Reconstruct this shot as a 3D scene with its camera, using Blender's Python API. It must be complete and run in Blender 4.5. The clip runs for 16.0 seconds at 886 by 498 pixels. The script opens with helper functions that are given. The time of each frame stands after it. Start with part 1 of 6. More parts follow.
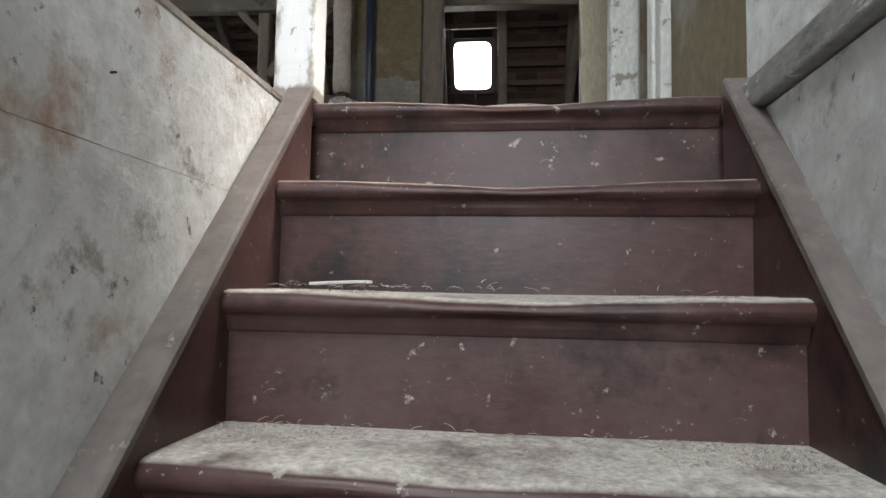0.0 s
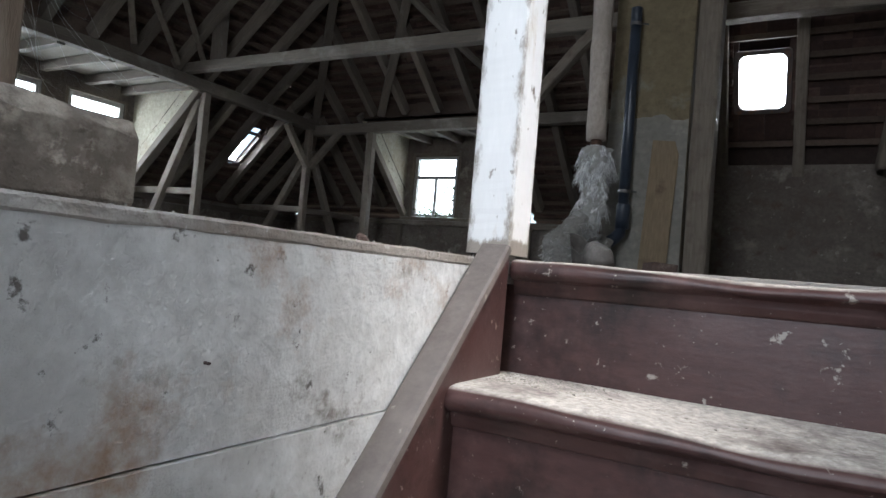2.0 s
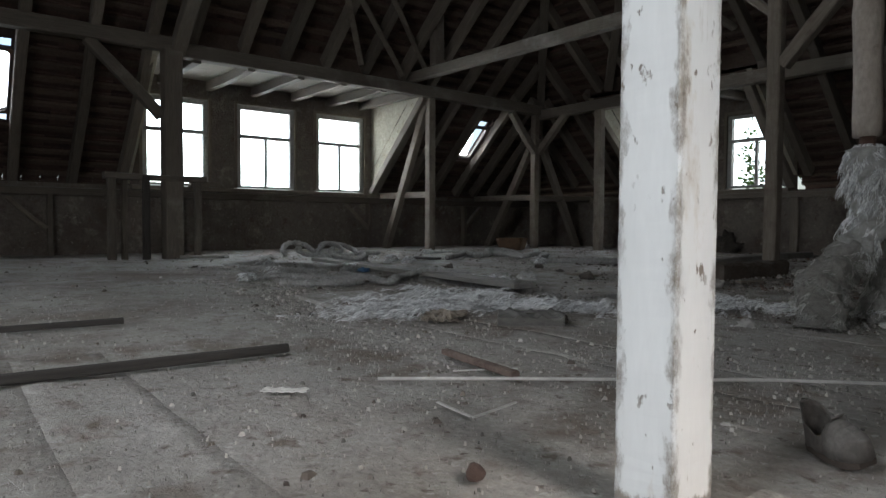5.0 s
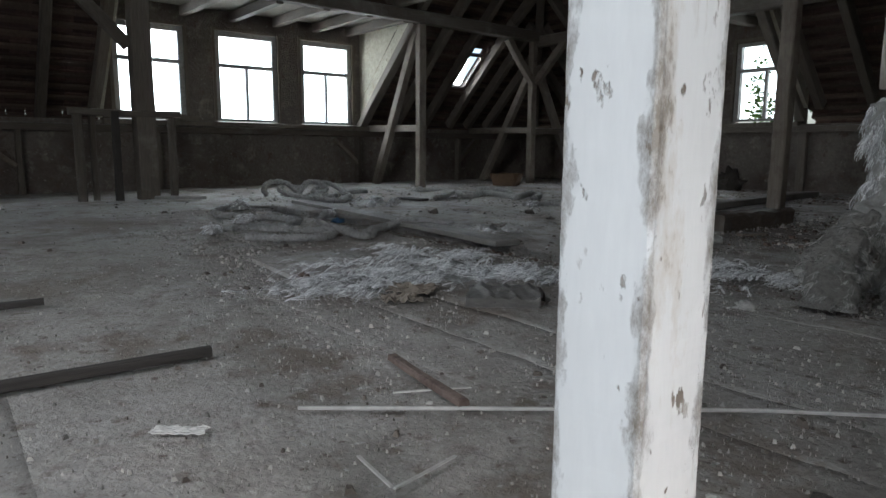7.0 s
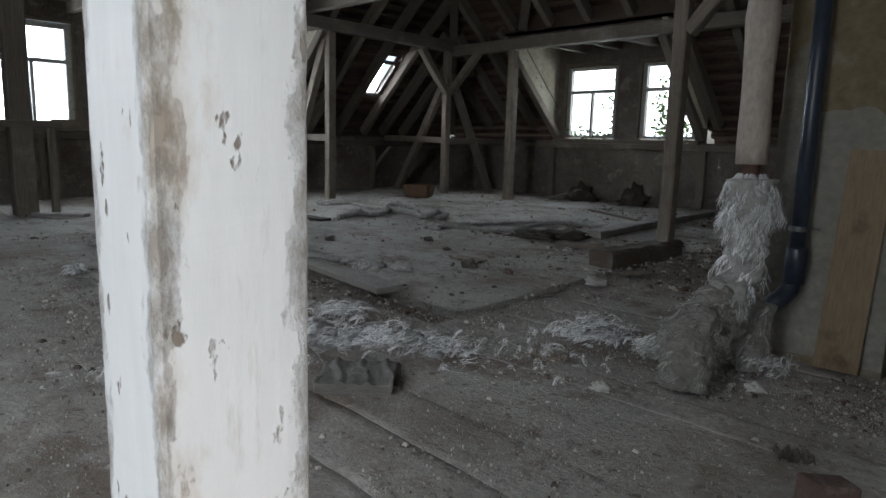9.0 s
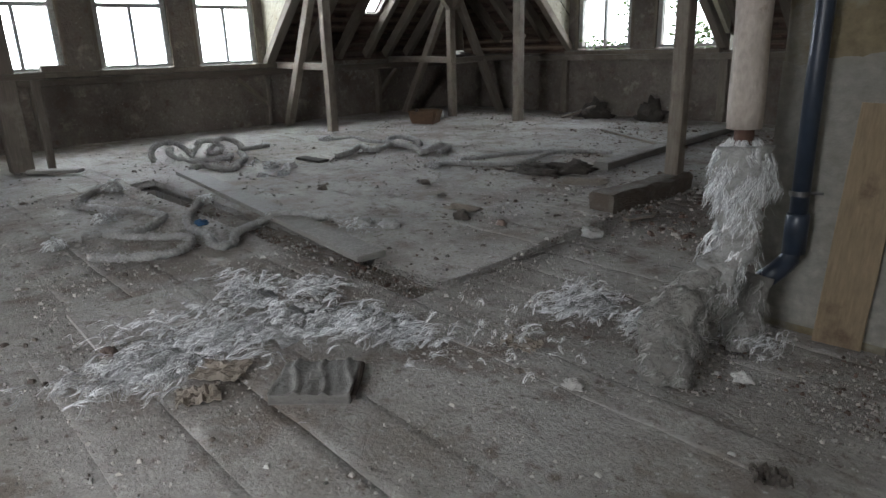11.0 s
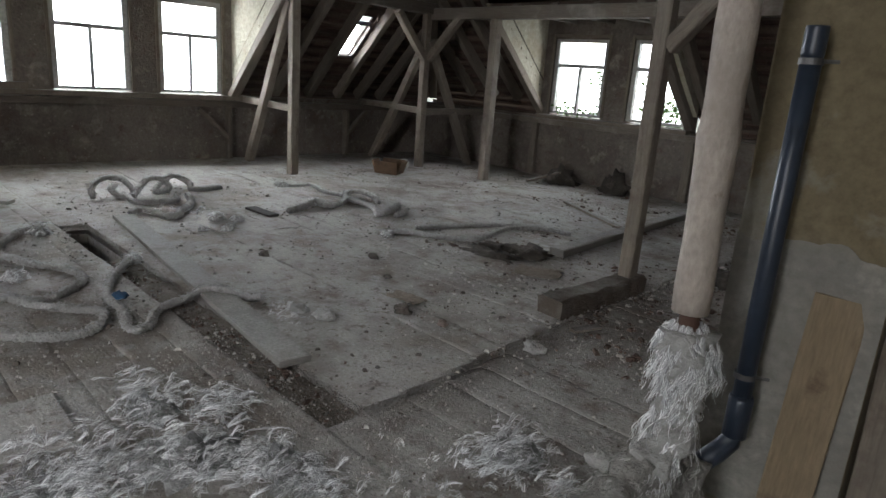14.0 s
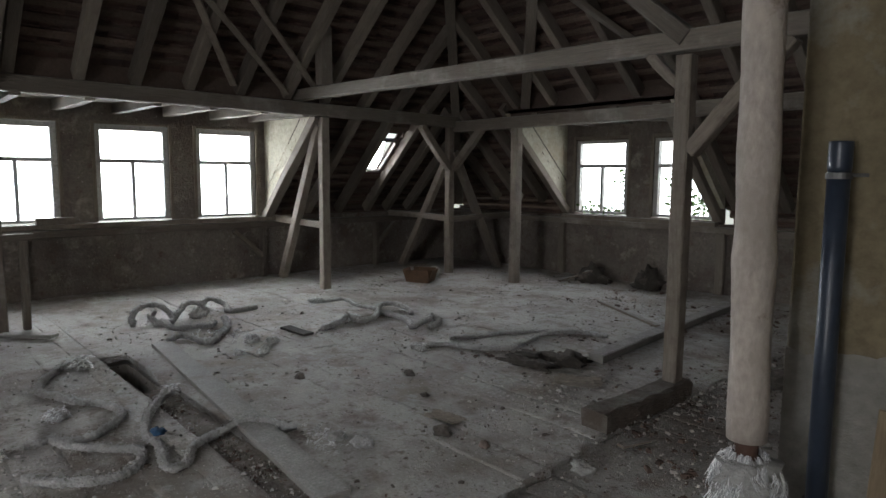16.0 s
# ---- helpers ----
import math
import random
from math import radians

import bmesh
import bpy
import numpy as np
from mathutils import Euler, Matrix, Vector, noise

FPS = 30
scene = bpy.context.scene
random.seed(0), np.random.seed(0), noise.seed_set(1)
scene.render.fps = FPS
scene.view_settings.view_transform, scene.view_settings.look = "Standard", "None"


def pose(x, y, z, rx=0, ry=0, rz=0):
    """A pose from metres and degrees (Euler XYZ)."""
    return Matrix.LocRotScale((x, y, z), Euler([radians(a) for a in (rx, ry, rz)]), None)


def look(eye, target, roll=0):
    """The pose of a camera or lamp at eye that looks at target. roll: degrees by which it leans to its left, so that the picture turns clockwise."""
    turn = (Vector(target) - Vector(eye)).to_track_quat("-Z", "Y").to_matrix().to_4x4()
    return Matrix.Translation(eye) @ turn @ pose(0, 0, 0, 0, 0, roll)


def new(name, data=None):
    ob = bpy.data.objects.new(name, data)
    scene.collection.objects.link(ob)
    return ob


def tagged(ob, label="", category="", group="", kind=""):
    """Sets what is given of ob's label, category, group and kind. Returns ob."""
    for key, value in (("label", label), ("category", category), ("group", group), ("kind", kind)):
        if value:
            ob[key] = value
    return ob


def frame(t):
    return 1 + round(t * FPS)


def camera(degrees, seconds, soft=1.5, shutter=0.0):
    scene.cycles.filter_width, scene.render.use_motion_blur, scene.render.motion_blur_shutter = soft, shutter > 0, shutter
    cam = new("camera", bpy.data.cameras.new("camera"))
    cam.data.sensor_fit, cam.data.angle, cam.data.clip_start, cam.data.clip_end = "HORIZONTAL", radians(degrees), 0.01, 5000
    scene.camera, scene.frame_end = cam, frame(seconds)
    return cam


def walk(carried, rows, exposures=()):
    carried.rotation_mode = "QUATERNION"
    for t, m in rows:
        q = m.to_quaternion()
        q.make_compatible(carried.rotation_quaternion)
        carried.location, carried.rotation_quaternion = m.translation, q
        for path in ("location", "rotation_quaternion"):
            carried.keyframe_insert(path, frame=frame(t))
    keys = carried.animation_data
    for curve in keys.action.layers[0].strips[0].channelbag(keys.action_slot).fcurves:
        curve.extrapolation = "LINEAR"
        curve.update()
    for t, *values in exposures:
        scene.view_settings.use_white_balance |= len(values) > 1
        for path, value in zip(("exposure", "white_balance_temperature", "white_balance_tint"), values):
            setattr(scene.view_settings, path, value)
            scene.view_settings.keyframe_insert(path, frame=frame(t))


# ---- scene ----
cam = camera(68.6, 16.0)
EXPOSURE = [(0.0, 2.15, 6450, 10), (1.0, 2.1, 6200, 10), (2.0, 1.95, 5950, 11), (3.0, 1.75, 6100, 10), (4.5, 1.4, 6250, 10), (5.0, 1.36, 6250, 10), (8.0, 1.58, 6000, 10), (9.2, 1.68, 6200, 10), (11.3, 2.4, 6300, 12), (12.5, 2.44, 6350, 12), (14.5, 2.28, 6450, 13), (15.2, 2.15, 6450, 13), (16.0, 2.05, 6450, 13)]
PATH = [
    (0, (1.109, 0.824, -0.387), (0.872, 2.805, -0.249), 1.0),
    (0.5, (1.101, 0.85, -0.341), (0.807, 2.821, -0.167), 1.3),
    (1, (1.127, 0.941, -0.339), (0.62, 2.872, -0.225), 3.3),
    (1.5, (1.158, 1.017, -0.158), (0.409, 2.871, -0.113), 4.4),
    (2, (1.142, 1.075, -0.037), (0.131, 2.8, 0.039), 4.9),
    (2.5, (1.105, 1.106, 0.032), (-0.081, 2.697, 0.281), 3.9),
    (3, (1.059, 1.142, 0.123), (-0.163, 2.704, 0.382), 2.8),
    (3.5, (1.072, 1.233, 0.175), (-0.201, 2.765, 0.358), -0.1),
    (4, (1.051, 1.306, 0.216), (-0.32, 2.759, 0.311), -0.8),
    (4.5, (1.064, 1.368, 0.291), (-0.442, 2.684, 0.252), 0.3),
    (5, (1.094, 1.42, 0.345), (-0.481, 2.65, 0.27), 0.3),
    (7.5, (0.926, 1.753, 0.556), (-0.608, 2.992, 0.221), 1.1),
    (8, (0.982, 1.81, 0.658), (-0.526, 3.088, 0.351), 2.7),
    (8.5, (0.997, 1.886, 0.702), (-0.482, 3.194, 0.386), 2.7),
    (9, (0.984, 1.959, 0.722), (-0.431, 3.336, 0.399), 1.6),
    (11.3, (0.967, 2.291, 0.954), (-0.46, 3.545, 0.329), -2.0),
    (11.5, (0.974, 2.311, 0.966), (-0.45, 3.562, 0.329), -1.9),
    (12, (0.923, 2.369, 0.991), (-0.485, 3.644, 0.363), -0.7),
    (12.5, (0.847, 2.406, 1.078), (-0.566, 3.674, 0.45), 0.1),
    (13, (0.837, 2.425, 1.165), (-0.545, 3.716, 0.515), 1.3),
    (13.5, (0.832, 2.452, 1.183), (-0.513, 3.788, 0.547), 3.5),
    (14, (0.836, 2.532, 1.238), (-0.532, 3.896, 0.721), 4.3),
    (14.5, (0.85, 2.559, 1.34), (-0.544, 3.922, 0.89), 3.6),
    (15, (0.855, 2.543, 1.355), (-0.57, 3.901, 1.0), 1.3),
    (15.5, (0.845, 2.543, 1.353), (-0.594, 3.9, 1.06), 0.9),
    (16, (0.81, 2.542, 1.332), (-0.674, 3.865, 1.107), 0.4),
]
walk(cam, [(t, look(eye, target, roll)) for t, eye, target, roll in PATH], EXPOSURE)

# ---------------------------------------------------------------- light
world = bpy.data.worlds.new("sky")
scene.world = world
world.use_nodes = True
wn = world.node_tree
sky = wn.nodes.new("ShaderNodeTexSky")
sky.sky_type, sky.sun_disc = "NISHITA", False
sky.sun_elevation, sky.sun_rotation = radians(48), radians(90)
sky.dust_density, sky.air_density = 4.0, 1.0
wn.links.new(sky.outputs[0], wn.nodes["Background"].inputs[0])
wn.nodes["Background"].inputs[1].default_value = 0.15
sun = new("sun", bpy.data.lights.new("sun", "SUN"))
sun.data.energy, sun.data.angle, sun.data.color = 1.0, radians(20), (1.0, 0.96, 0.9)
sun.matrix_world = look((0, 0, 10), (-0.67, 0.0, 9.26))


def daylight(name, place, target, sx, sy, watts, colour=(0.93, 0.97, 1.0)):
    """The sky's light in an opening, seen or added."""
    lamp = new(name, bpy.data.lights.new(name, "AREA"))
    lamp.data.shape, lamp.data.size, lamp.data.size_y, lamp.data.energy = "RECTANGLE", sx, sy, watts
    lamp.data.color = colour
    lamp.matrix_world = look(place, target)
    return lamp


# the bright overcast sky in front of the two dormers and in the roof lights
daylight("daylight", (-8.1, 4.8, 1.55), (-5.0, 4.8, 0.9), 4.6, 2.3, 125.0, (0.89, 0.96, 1.0))
daylight("daylight", (-3.65, 10.7, 1.5), (-3.65, 8.0, 0.9), 3.2, 2.0, 30.0, (0.89, 0.96, 1.0))
# three lamps in added openings, all out of view, to brighten stairs and newel
daylight("daylight", (0.5, -0.45, 2.86), (1.2, 1.1, -0.3), 0.95, 1.1, 26.0)
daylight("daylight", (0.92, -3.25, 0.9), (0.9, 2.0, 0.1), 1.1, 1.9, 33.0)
daylight("daylight", (2.6, 2.0, 0.9), (0.66, 2.1, 0.6), 0.7, 1.0, 6.0)

# ---------------------------------------------------------------- materials
def material(name, base, rough=0.8, spots=(), grain=None, bump=0.15, scale=6.0, metal=0.0, random_object=0.0, dust=None, random_island=0.0, spec=0.3, streaks=False, dusty=(0.3, 0.56), vary=(0.72, 1.22), dust_from=(0.45, 0.9)):
    """A procedural surface: two tones over coarse stains and fine grain, extra spots of other colours, dust on what faces up, and relief."""
    mat = bpy.data.materials.new(name)
    mat.use_nodes = True
    n, l = mat.node_tree.nodes, mat.node_tree.links
    b = n["Principled BSDF"]
    b.inputs["Roughness"].default_value, b.inputs["Metallic"].default_value = rough, metal
    b.inputs["Specular IOR Level"].default_value = spec
    tc = n.new("ShaderNodeTexCoord")
    mp = n.new("ShaderNodeMapping")
    l.new(tc.outputs["Object"], mp.inputs[0])
    mp.inputs["Scale"].default_value = grain or (1, 1, 1)

    def tex(sc, detail=6.0, rgh=0.6, mapped=True, offset=0.0):
        t = n.new("ShaderNodeTexNoise")
        t.inputs["Scale"].default_value, t.inputs["Detail"].default_value, t.inputs["Roughness"].default_value = sc, detail, rgh
        src = mp if mapped else tc
        if offset:
            add = n.new("ShaderNodeVectorMath")
            add.inputs[1].default_value = (offset, offset * 0.7, -offset)
            l.new(src.outputs[0] if mapped else tc.outputs["Object"], add.inputs[0])
            l.new(add.outputs[0], t.inputs["Vector"])
        else:
            l.new(mp.outputs[0] if mapped else tc.outputs["Object"], t.inputs["Vector"])
        return t

    def ramp(src, a, c):
        r = n.new("ShaderNodeMapRange")
        r.inputs[1].default_value, r.inputs[2].default_value = a, c
        l.new(src, r.inputs[0])
        return r.outputs[0]

    def mix(fac, one, two):
        m = n.new("ShaderNodeMix")
        m.data_type = "RGBA"
        if isinstance(fac, float):
            m.inputs[0].default_value = fac
        else:
            l.new(fac, m.inputs[0])
        for slot, v in ((6, one), (7, two)):
            if isinstance(v, tuple):
                m.inputs[slot].default_value = (*v, 1)
            else:
                l.new(v, m.inputs[slot])
        return m.outputs[2]

    fine, coarse = tex(scale * 4, 8.0, 0.65), tex(scale * 0.35, 5.0, 0.6, False)
    col = mix(ramp(fine.outputs[0], 0.3, 0.7), tuple(c * vary[0] for c in base), tuple(min(1, c * vary[1]) for c in base))
    col = mix(ramp(coarse.outputs[0], 0.35, 0.7), col, mix(0.55, col, tuple(c * 0.75 for c in base)))
    for k, (colour, sc, low, high) in enumerate(spots):
        t = tex(sc, 7.0, 0.68, streaks, 3.1 + 5.7 * k)
        col = mix(ramp(t.outputs[0], low, high), col, colour)
    if random_object or random_island:
        src = n.new("ShaderNodeObjectInfo").outputs["Random"] if random_object else n.new("ShaderNodeNewGeometry").outputs["Random Per Island"]
        amount = random_object or random_island
        hsv = n.new("ShaderNodeHueSaturation")
        v = n.new("ShaderNodeMapRange")
        v.inputs[3].default_value, v.inputs[4].default_value = 1 - amount, 1 + amount
        l.new(src, v.inputs[0])
        l.new(v.outputs[0], hsv.inputs["Value"])
        l.new(col, hsv.inputs["Color"])
        col = hsv.outputs[0]
    if dust:
        geo = n.new("ShaderNodeNewGeometry")
        sep = n.new("ShaderNodeSeparateXYZ")
        l.new(geo.outputs["Normal"], sep.inputs[0])
        mul = n.new("ShaderNodeMath")
        mul.operation = "MULTIPLY"
        l.new(ramp(sep.outputs[2], *dust_from), mul.inputs[0])
        l.new(ramp(tex(7.0, 6.0, 0.7, False, 9.0).outputs[0], *dusty), mul.inputs[1])
        speck = ramp(tex(95.0, 4.0, 0.7, False, 1.7).outputs[0], 0.3, 0.7)
        col = mix(mul.outputs[0], col, mix(speck, tuple(c * 0.62 for c in dust), tuple(c * 1.3 for c in dust)))
        r2 = n.new("ShaderNodeMapRange")
        r2.inputs[3].default_value, r2.inputs[4].default_value = rough, 0.95
        l.new(mul.outputs[0], r2.inputs[0])
        l.new(r2.outputs[0], b.inputs["Roughness"])
    l.new(col, b.inputs["Base Color"])
    bp = n.new("ShaderNodeBump")
    bp.inputs["Strength"].default_value, bp.inputs["Distance"].default_value = bump, 0.02
    l.new(fine.outputs[0], bp.inputs["Height"])
    l.new(bp.outputs[0], b.inputs["Normal"])
    return mat


WOODG = (9, 9, 0.7)
DUST = (0.30, 0.285, 0.265)
roof_timber = material("roof_timber", (0.15, 0.125, 0.10), 0.88, [((0.09, 0.07, 0.055), 2.5, 0.5, 0.75), ((0.22, 0.195, 0.165), 1.3, 0.55, 0.75)], WOODG, 0.5, 2.6, random_object=0.3)
timber = material("old_timber", (0.15, 0.127, 0.103), 0.85, [((0.13, 0.10, 0.08), 2.5, 0.52, 0.75), ((0.29, 0.265, 0.235), 1.3, 0.55, 0.75)], WOODG, 0.5, 2.6, random_object=0.25, dust=(0.3, 0.28, 0.25))
grey_timber = material("weathered_timber", (0.205, 0.172, 0.137), 0.88, [((0.13, 0.10, 0.08), 9, 0.5, 0.72)], WOODG, 0.7, 2.2, dust=DUST)
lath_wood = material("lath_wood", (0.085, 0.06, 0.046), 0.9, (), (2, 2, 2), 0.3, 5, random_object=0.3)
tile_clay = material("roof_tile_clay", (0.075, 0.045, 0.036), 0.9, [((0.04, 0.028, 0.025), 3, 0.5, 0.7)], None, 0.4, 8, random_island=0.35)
white_paint = material("chipped_white_paint", (0.80, 0.80, 0.785), 0.5, [((0.66, 0.655, 0.64), 0.9, 0.45, 0.62), ((0.52, 0.49, 0.44), 2.2, 0.6, 0.68), ((0.36, 0.31, 0.26), 3.4, 0.66, 0.7), ((0.2, 0.18, 0.15), 9.0, 0.69, 0.72)], (5, 5, 0.9), 0.08, 5, streaks=True, vary=(0.96, 1.02))


def worn_edges(mat, colour):
    """Paint rubbed off to dirty wood along the arrises and at the foot of a square post."""
    n, l = mat.node_tree.nodes, mat.node_tree.links
    b = n["Principled BSDF"]
    old = b.inputs["Base Color"].links[0].from_socket
    tc, sep = n.new("ShaderNodeTexCoord"), n.new("ShaderNodeSeparateXYZ")
    l.new(tc.outputs["Object"], sep.inputs[0])

    def op(kind, one, two=None, extra=None):
        m = n.new("ShaderNodeMath")
        m.operation = kind
        for k, v in enumerate((one, two, extra)):
            if v is None:
                continue
            if isinstance(v, float):
                m.inputs[k].default_value = v
            else:
                l.new(v, m.inputs[k])
        return m.outputs[0]

    def span(src, a, c):
        r = n.new("ShaderNodeMapRange")
        r.inputs[1].default_value, r.inputs[2].default_value = a, c
        l.new(src, r.inputs[0])
        return r.outputs[0]

    def noise_at(sc, stretch, detail, rough):
        mp = n.new("ShaderNodeMapping")
        mp.inputs["Scale"].default_value = (1, 1, stretch)
        l.new(tc.outputs["Object"], mp.inputs[0])
        t = n.new("ShaderNodeTexNoise")
        t.inputs["Scale"].default_value, t.inputs["Detail"].default_value, t.inputs["Roughness"].default_value = sc, detail, rough
        l.new(mp.outputs[0], t.inputs["Vector"])
        return t.outputs[0]

    def over(fac, below, tint):
        m = n.new("ShaderNodeMix")
        m.data_type = "RGBA"
        l.new(fac, m.inputs[0])
        l.new(below, m.inputs[6])
        m.inputs[7].default_value = (*tint, 1)
        return m.outputs[2]
    t = noise_at(26.0, 0.45, 9.0, 0.78)
    broad = noise_at(17.0, 0.4, 6.0, 0.62)
    chips = noise_at(60.0, 0.5, 4.0, 0.6)
    corner = span(op("ADD", op("ABSOLUTE", sep.outputs[0]), op("ABSOLUTE", sep.outputs[1])), 0.058, 0.082)
    edge = span(op("ADD", op("MULTIPLY", corner, 0.30), t), 0.68, 0.84)
    # the side turned to the stairs is rubbed bare in a band beside its arris
    band = op("MULTIPLY", span(sep.outputs[1], 0.022, -0.03), span(sep.outputs[0], 0.036, 0.040))
    high = span(sep.outputs[2], 0.1, 0.5)
    rub = op("ADD", op("MULTIPLY", op("MULTIPLY", band, high), 0.165), op("ADD", op("MULTIPLY", broad, 0.72), op("MULTIPLY", t, 0.32)))
    foot = span(op("MULTIPLY_ADD", t, -0.07, sep.outputs[2]), -0.008, -0.016)
    smear, bare = span(rub, 0.62, 0.72), span(rub, 0.69, 0.75)
    chip = op("MULTIPLY", span(chips, 0.655, 0.69), span(rub, 0.42, 0.56))
    col = over(op("MULTIPLY", smear, 0.75), old, (0.56, 0.50, 0.42))
    col = over(bare, col, (0.36, 0.30, 0.235))
    col = over(op("MAXIMUM", edge, foot), col, colour)
    col = over(chip, col, (0.24, 0.20, 0.16))
    l.new(col, b.inputs["Base Color"])
    relief = n.new("ShaderNodeBump")
    relief.invert = True
    relief.inputs["Strength"].default_value, relief.inputs["Distance"].default_value = 0.7, 0.003
    l.new(op("MAXIMUM", op("MAXIMUM", bare, chip), edge), relief.inputs["Height"])
    l.new(b.inputs["Normal"].links[0].from_socket, relief.inputs["Normal"])
    l.new(relief.outputs[0], b.inputs["Normal"])


worn_edges(white_paint, (0.30, 0.265, 0.225))
plaster_white = material("dirty_white_plaster", (0.60, 0.61, 0.595), 0.85, [((0.38, 0.37, 0.35), 2.4, 0.46, 0.72), ((0.12, 0.11, 0.1), 30, 0.63, 0.69), ((0.30, 0.215, 0.155), 4.2, 0.55, 0.66), ((0.25, 0.235, 0.21), 11, 0.58, 0.68)], None, 0.6, 7)
plaster_knee = material("brown_plaster", (0.185, 0.158, 0.134), 0.92, [((0.10, 0.078, 0.065), 1.6, 0.47, 0.66), ((0.29, 0.26, 0.22), 5, 0.56, 0.7), ((0.12, 0.085, 0.065), 9, 0.56, 0.68), ((0.34, 0.31, 0.27), 22, 0.62, 0.7)], None, 1.0, 8)
plaster_cheek = material("yellowed_plaster", (0.43, 0.395, 0.31), 0.92, [((0.3, 0.25, 0.17), 3.2, 0.5, 0.7)], None, 1.0, 6)
plaster_yellow = material("ochre_plaster", (0.175, 0.14, 0.085), 0.9, [((0.24, 0.23, 0.2), 2.2, 0.55, 0.68), ((0.22, 0.17, 0.1), 9, 0.62, 0.75)], None, 0.4, 7)
stair_paint = material("oxblood_stair_paint", (0.062, 0.031, 0.028), 0.36, [((0.10, 0.068, 0.064), 2.2, 0.46, 0.72), ((0.085, 0.05, 0.045), 7, 0.5, 0.75), ((0.02, 0.013, 0.012), 6, 0.52, 0.68), ((0.26, 0.23, 0.2), 34, 0.64, 0.68), ((0.3, 0.27, 0.24), 90, 0.66, 0.7)], (1, 3, 3), 0.06, 6, dust=(0.46, 0.43, 0.385), spec=0.25, dusty=(0.28, 0.5), dust_from=(0.8, 0.97))
stringer_paint = material("grey_brown_paint", (0.145, 0.125, 0.113), 0.6, [((0.07, 0.055, 0.05), 6, 0.55, 0.75), ((0.25, 0.23, 0.2), 30, 0.62, 0.68)], None, 0.2, 6)
floor_dust = material("dusty_floor", (0.43, 0.405, 0.372), 0.97, [((0.21, 0.18, 0.15), 1.0, 0.48, 0.66), ((0.22, 0.185, 0.155), 2.8, 0.53, 0.66), ((0.50, 0.485, 0.455), 3.0, 0.56, 0.72), ((0.25, 0.18, 0.14), 1.7, 0.62, 0.76), ((0.25, 0.215, 0.185), 7.0, 0.58, 0.7), ((0.52, 0.50, 0.47), 42.0, 0.6, 0.68), ((0.17, 0.14, 0.12), 26.0, 0.6, 0.67), ((0.2, 0.17, 0.14), 13.0, 0.57, 0.67), ((0.52, 0.5, 0.47), 85.0, 0.67, 0.73)], None, 0.6, 17)
plank_wood = material("dusty_plank", (0.27, 0.255, 0.23), 0.95, [((0.14, 0.12, 0.1), 2.0, 0.5, 0.72)], (1, 7, 7), 0.6, 4, random_object=0.18, dust=(0.33, 0.315, 0.29))
mortar_timber = material("mortar_smeared_timber", (0.23, 0.195, 0.16), 0.92, [((0.36, 0.32, 0.265), 14, 0.5, 0.62), ((0.13, 0.11, 0.09), 9, 0.55, 0.68), ((0.45, 0.40, 0.33), 30, 0.58, 0.66)], None, 1.0, 12)
trench_dirt = material("trench_dirt", (0.21, 0.185, 0.158), 0.97, [((0.27, 0.245, 0.215), 9, 0.52, 0.66), ((0.09, 0.07, 0.055), 5, 0.52, 0.68)], None, 0.9, 14)
frame_paint = material("grey_window_paint", (0.4, 0.39, 0.36), 0.7, [((0.22, 0.2, 0.17), 12, 0.55, 0.7)], None, 0.3, 9)
ceiling_board = material("ceiling_board", (0.26, 0.23, 0.19), 0.9, (), (4, 1, 4), 0.4, 4)
scraped = material("scraped_grey_paint", (0.24, 0.235, 0.22), 0.7, [((0.5, 0.5, 0.48), 16, 0.58, 0.64), ((0.12, 0.11, 0.1), 7, 0.58, 0.7)], (1, 1, 3), 0.4, 8, streaks=True)
outer_dark = material("plain_dark", (0.05, 0.035, 0.03), 0.95)


# ---------------------------------------------------------------- mesh helpers
def mesh_of(name, bm):
    me = bpy.data.meshes.new(name)
    bm.normal_update()
    bm.to_mesh(me)
    bm.free()
    return me


def part(name, bm, mat, parent=None, label="", m=None, smooth=False):
    ob = new(name, mesh_of(name, bm) if isinstance(bm, bmesh.types.BMesh) else bm)
    if mat and not ob.data.materials:
        ob.data.materials.append(mat)
    if smooth:
        for p in ob.data.polygons:
            p.use_smooth = True
    if m is not None:
        ob.matrix_basis = m
    if parent:
        ob.parent = parent
    return tagged(ob, label) if label else ob


def empty(name, place=(0, 0, 0)):
    ob = new(name)
    ob.location = place
    return ob


def add_box(bm, lo, hi, bevel=0.0, m=None):
    size = [b - a for a, b in zip(lo, hi)]
    mid = [(a + b) / 2 for a, b in zip(lo, hi)]
    g = bmesh.ops.create_cube(bm, size=1, matrix=(m or Matrix()) @ Matrix.Translation(mid) @ Matrix.Diagonal((*size, 1)))
    if bevel:
        es = {e for v in g["verts"] for e in v.link_edges}
        bmesh.ops.bevel(bm, geom=list(es), offset=bevel, segments=2, affect="EDGES", profile=0.5)
    return bm


def box(lo, hi, bevel=0.0, m=None):
    return add_box(bmesh.new(), lo, hi, bevel, m)


